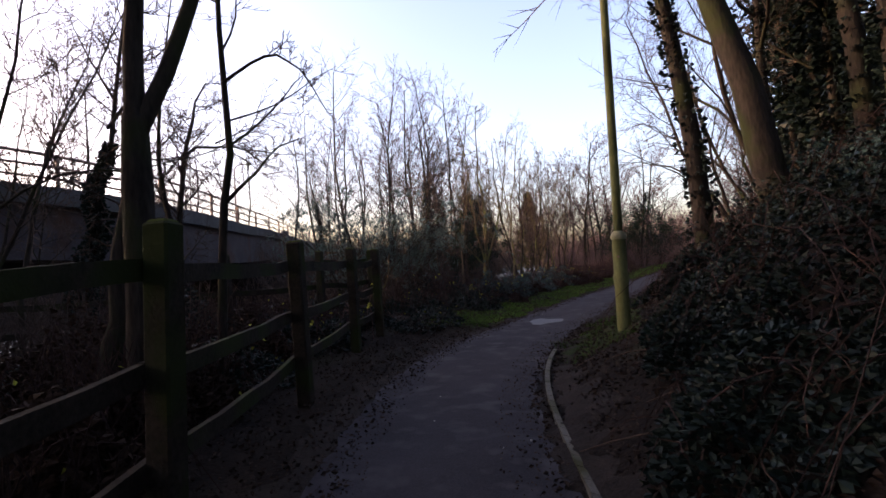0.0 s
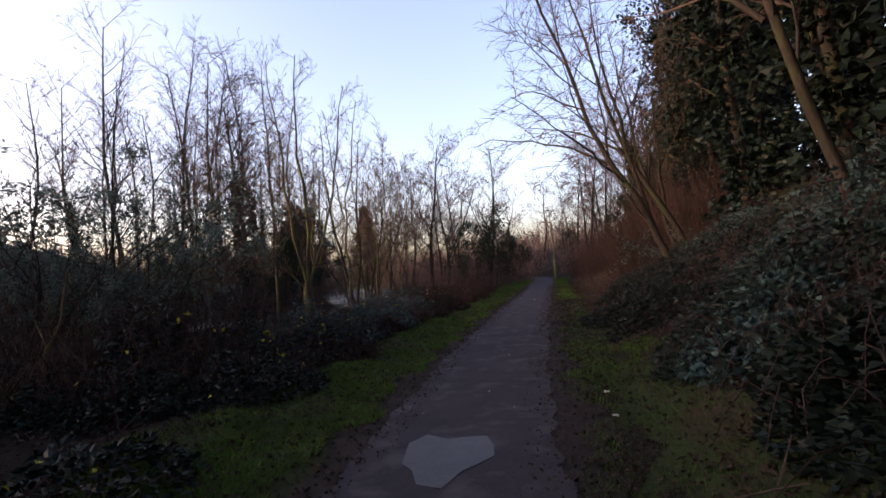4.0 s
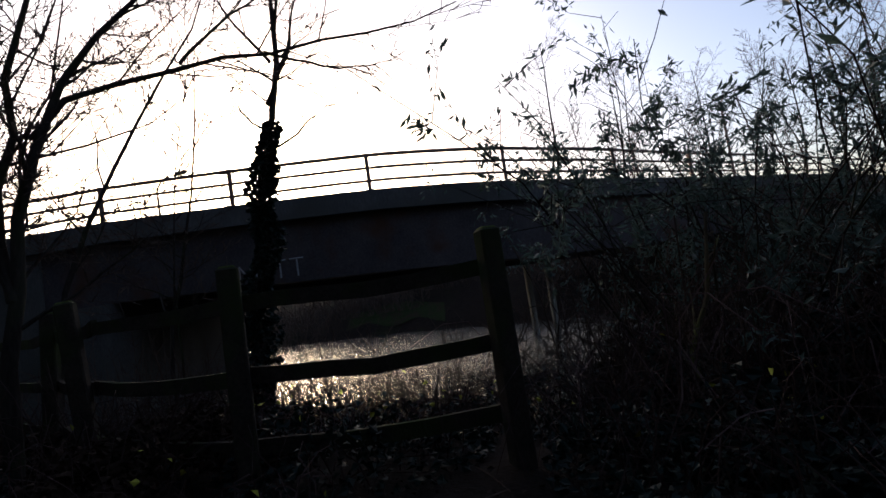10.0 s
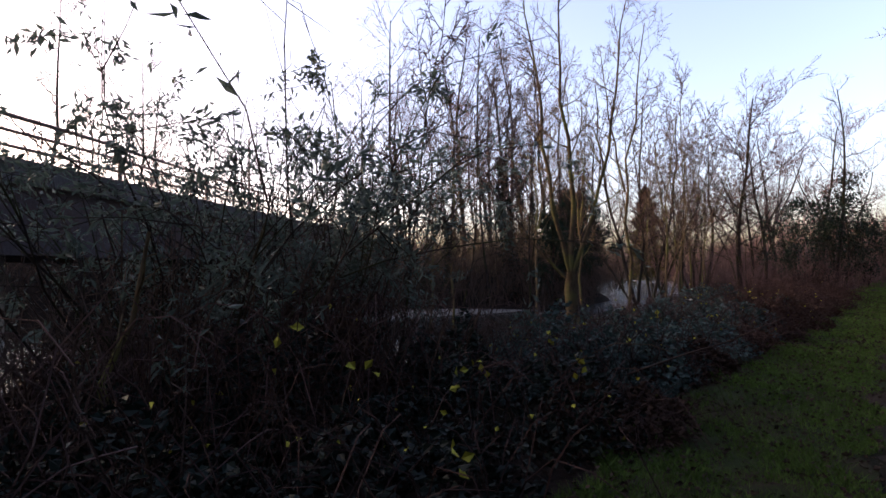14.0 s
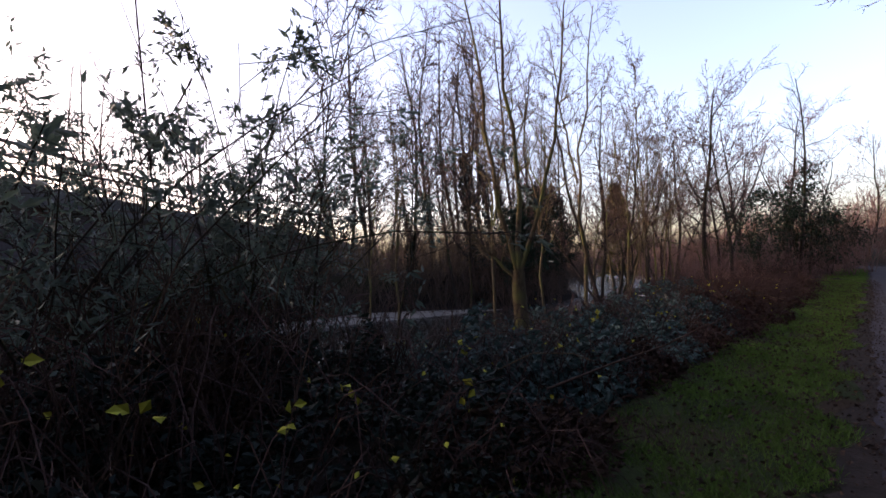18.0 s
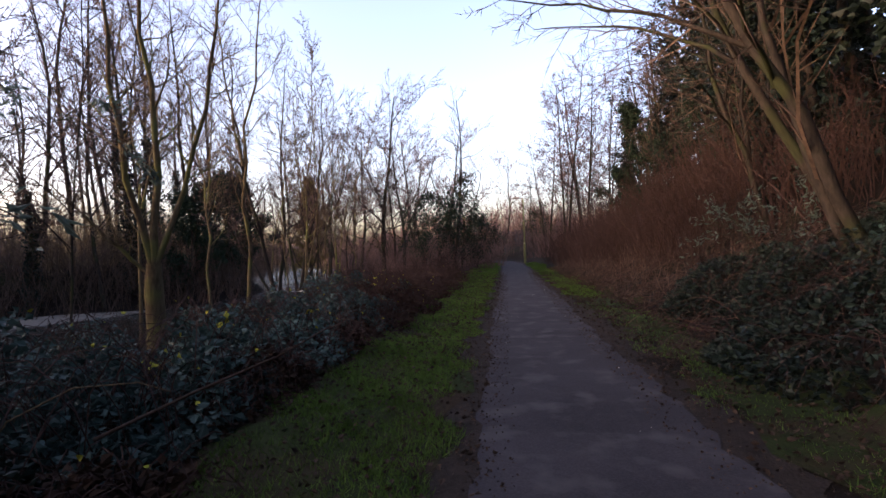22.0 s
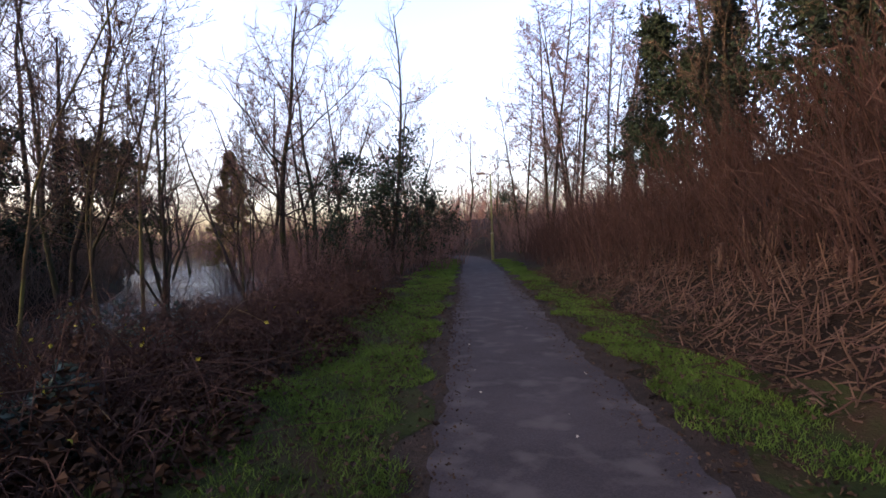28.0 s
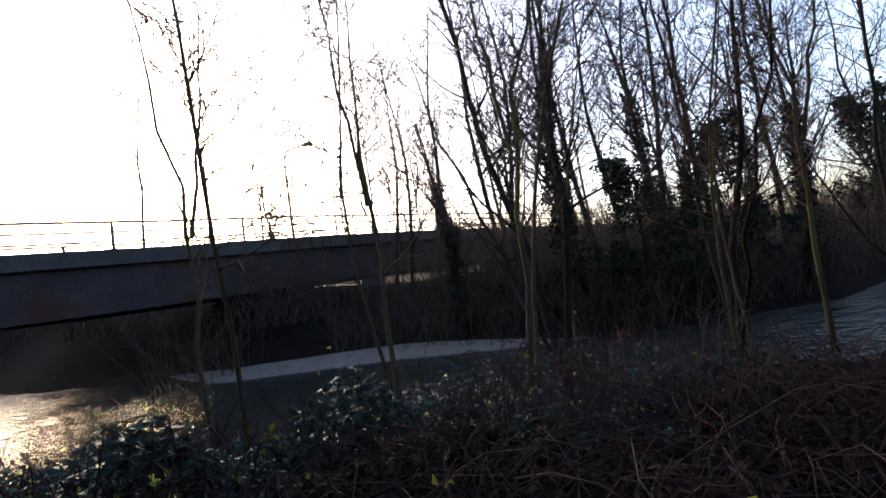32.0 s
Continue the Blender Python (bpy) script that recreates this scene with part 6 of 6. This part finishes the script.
def build_litter(x, y, size, lift, label, name="litter_wrapper", seed=0):
    """A crumpled scrap of paper or plastic."""
    rng = np.random.default_rng(seed)
    ob = thing(name, label, "litter", "litter", at=(x, y, float(ground_z(x, y)) + lift))
    n = 5
    u = np.linspace(-0.5, 0.5, n) * size
    gx, gy = np.meshgrid(u, u * 0.7)
    top = np.stack([gx, gy, rng.normal(0.02, size * 0.09, (n, n))], -1).reshape(-1, 3)
    i = (np.arange(n - 1)[:, None] * n + np.arange(n - 1)[None]).ravel()
    quads = np.stack([i, i + 1, i + n + 1, i + n], -1)
    g = Geo()
    g.add(top, quads)
    g.add(top - (0, 0, 0.003), quads[:, ::-1])
    part("sheet", g, STONE, ob)
    return ob


build_litter(-4.08, 18.9, 0.11, 0.62, "crumpled white scrap caught on the brambles", seed=1)
build_litter(0.8, 9.9, 0.05, 0.03, "small pale scrap lying on the path", seed=2)
build_litter(0.8, 10.6, 0.05, 0.03, "small pale scrap lying at the path edge", seed=3)
build_litter(3.59, 1.55, 0.1, 0.06, "crumpled pale scrap in the leaf litter", seed=4)


def build_road_lamp(x, y, top, reach):
    z = float(ground_z(x, y))
    ob = thing("road_lamp", "tall slim grey road lamp beyond the bridge", "street lamp", "road lamps", at=(x, y, z))
    h = top - z
    g = Geo()
    g.tube([(0, 0, -0.2), (0, 0, 1.2), (0, 0, h * 0.6), (0, 0, h - 0.3)], [0.09, 0.08, 0.06, 0.045], 8)
    part("pole", g, RAIL, ob, smooth=True)
    g = Geo()
    g.tube([(0, 0, h - 0.35), (0, reach * 0.25, h - 0.05), (0, reach * 0.7, h + 0.12), (0, reach, h + 0.16)], [0.042, 0.038, 0.034, 0.03], 6)
    part("arm", g, RAIL, ob, smooth=True)
    g = Geo()
    g.tube([(0, reach * 0.95, h + 0.14), (0, reach * 1.1, h + 0.17), (0, reach * 1.4, h + 0.2), (0, reach * 1.55, h + 0.19)], [0.04, 0.1, 0.11, 0.04], 8, cap=True)
    part("lantern", g, LAMP_CAP, ob, "pale lamp head", smooth=True)


build_road_lamp(-25.6, 21.6, 8.3, 0.9)
build_road_lamp(-22.0, -4.0, 7.6, 0.9)


# woods in the distance
_rng = np.random.default_rng(303)
_g = Geo()
for _ in range(3200):
    _a, _d = radians(_rng.uniform(-32, 118)), _rng.uniform(78, 125)
    _p = np.array([-5 - math.sin(_a) * _d, 18 + math.cos(_a) * _d, 0.0])
    _p[2] = float(ground_z(_p[0], _p[1])) - 0.2
    _h = _rng.uniform(3.5, 8.5) * (0.75 + 0.25 * math.sin(_a * 23) * math.sin(_a * 9))
    _t = _p + (_rng.normal(0, 0.5), _rng.normal(0, 0.5), _h)
    _g.spike(_p, _t, _rng.uniform(0.07, 0.13))
    for _k in range(7):
        _q = _p + (_t - _p) * _rng.uniform(0.1, 0.85)
        _g.spike(_q, _q + _rng.normal(0, 0.8, 3) + (0, 0, _rng.uniform(0.6, 1.8)), 0.06)
tagged(part("distant_woodland", _g, TWIG_RED), "hazy band of bare woodland closing the distance", "woodland", kind="stuff")


# bare canes looping over the river bank
def bare_canes(name, label, n, xs, ys, seed, mat, high=(0.35, 1.1)):
    rng = np.random.default_rng(seed)
    g = Geo()
    for _ in range(n):
        y = rng.uniform(*ys)
        x = float(centre(y)) + rng.uniform(*xs)
        a, reach, h = rng.random() * 2 * np.pi, rng.uniform(0.4, 1.3), rng.uniform(*high)
        z = float(ground_z(x, y))
        u = np.linspace(0, 1, 6)[:, None]
        pts = np.concatenate([x + math.cos(a) * reach * u, y + math.sin(a) * reach * u, z - 0.03 + h * (1 - (1 - 1.35 * u) ** 2)], 1) + rng.normal(0, 0.035, (6, 3))
        pts[:, 2] = np.maximum(pts[:, 2], ground_z(pts[:, 0], pts[:, 1]) - 0.02)
        r = rng.uniform(0.003, 0.0065)
        g.tube(pts, np.linspace(r, r * 0.5, 6), 4)
    return tagged(part(name, g, mat), label, "bramble canes", kind="stuff")


bare_canes("bramble_canes", "tangle of bare reddish bramble canes beside the fence", 130, (-5.4, -3.5), (9.2, 14), 401, TWIG_RED, (0.4, 1.2))
bare_canes("bramble_canes", "bare pale bramble canes looping over the river bank", 110, (-4.8, -2.9), (13, 26), 402, TWIG_TAN, (0.25, 0.6))
bare_canes("bramble_canes", "dark red bramble canes over dead bracken", 160, (-4.8, -2.0), (23, 33), 403, STALK, (0.15, 0.5))


def build_yellow_spray(x, y, lift, seed):
    """A thin shoot with a few yellowing leaves."""
    rng = np.random.default_rng(seed)
    z = float(ground_z(x, y))
    ob = thing("yellow_leaf_spray", "thin bramble shoot with a few yellowing leaves", "bramble", "yellow leaf sprays", at=(x, y, z))
    g = Geo()
    a = rng.random() * 2 * np.pi
    tip = np.array([math.cos(a) * 0.25, math.sin(a) * 0.25, lift])
    g.tube([(0, 0, -0.05), tip * (0.2, 0.2, 0.5), tip * (0.6, 0.6, 0.85), tip], [0.005, 0.004, 0.0035, 0.002], 5)
    part("shoot", g, TWIG_RED, ob, smooth=True)
    for k in range(4):
        g = Geo()
        g.leaves((tip + rng.normal(0, 0.035, 3))[None], rng.normal(0, 1, (1, 3)) + (0, 0, 0.2), np.array([rng.uniform(0.05, 0.08)]), 0.75, rng)
        part("leaf", g, YELLOW, ob)


for _k, (_x, _y, _h) in enumerate(((-3.55, 10.9, 0.85), (-3.8, 11.2, 0.7), (-3.5, 11.6, 0.6), (-3.44, 12.3, 0.55), (-2.97, 11.0, 0.4), (-3.11, 12.9, 0.45), (-3.84, 13.6, 0.5), (-3.47, 14.6, 0.5), (-3.79, 16.2, 0.55), (-3.21, 17.4, 0.5), (-2.48, 6.2, 0.75), (-2.28, 5.8, 0.6), (-2.73, 6.7, 0.85), (-2.41, 6.5, 0.55), (-1.91, 5.0, 0.5), (-2.73, 5.6, 0.9), (-4.32, 23.4, 0.6), (-4.75, 24.2, 0.6), (-3.77, 24.6, 0.45), (-5.09, 23.0, 0.7))):
    build_yellow_spray(_x, _y, _h, 500 + _k)
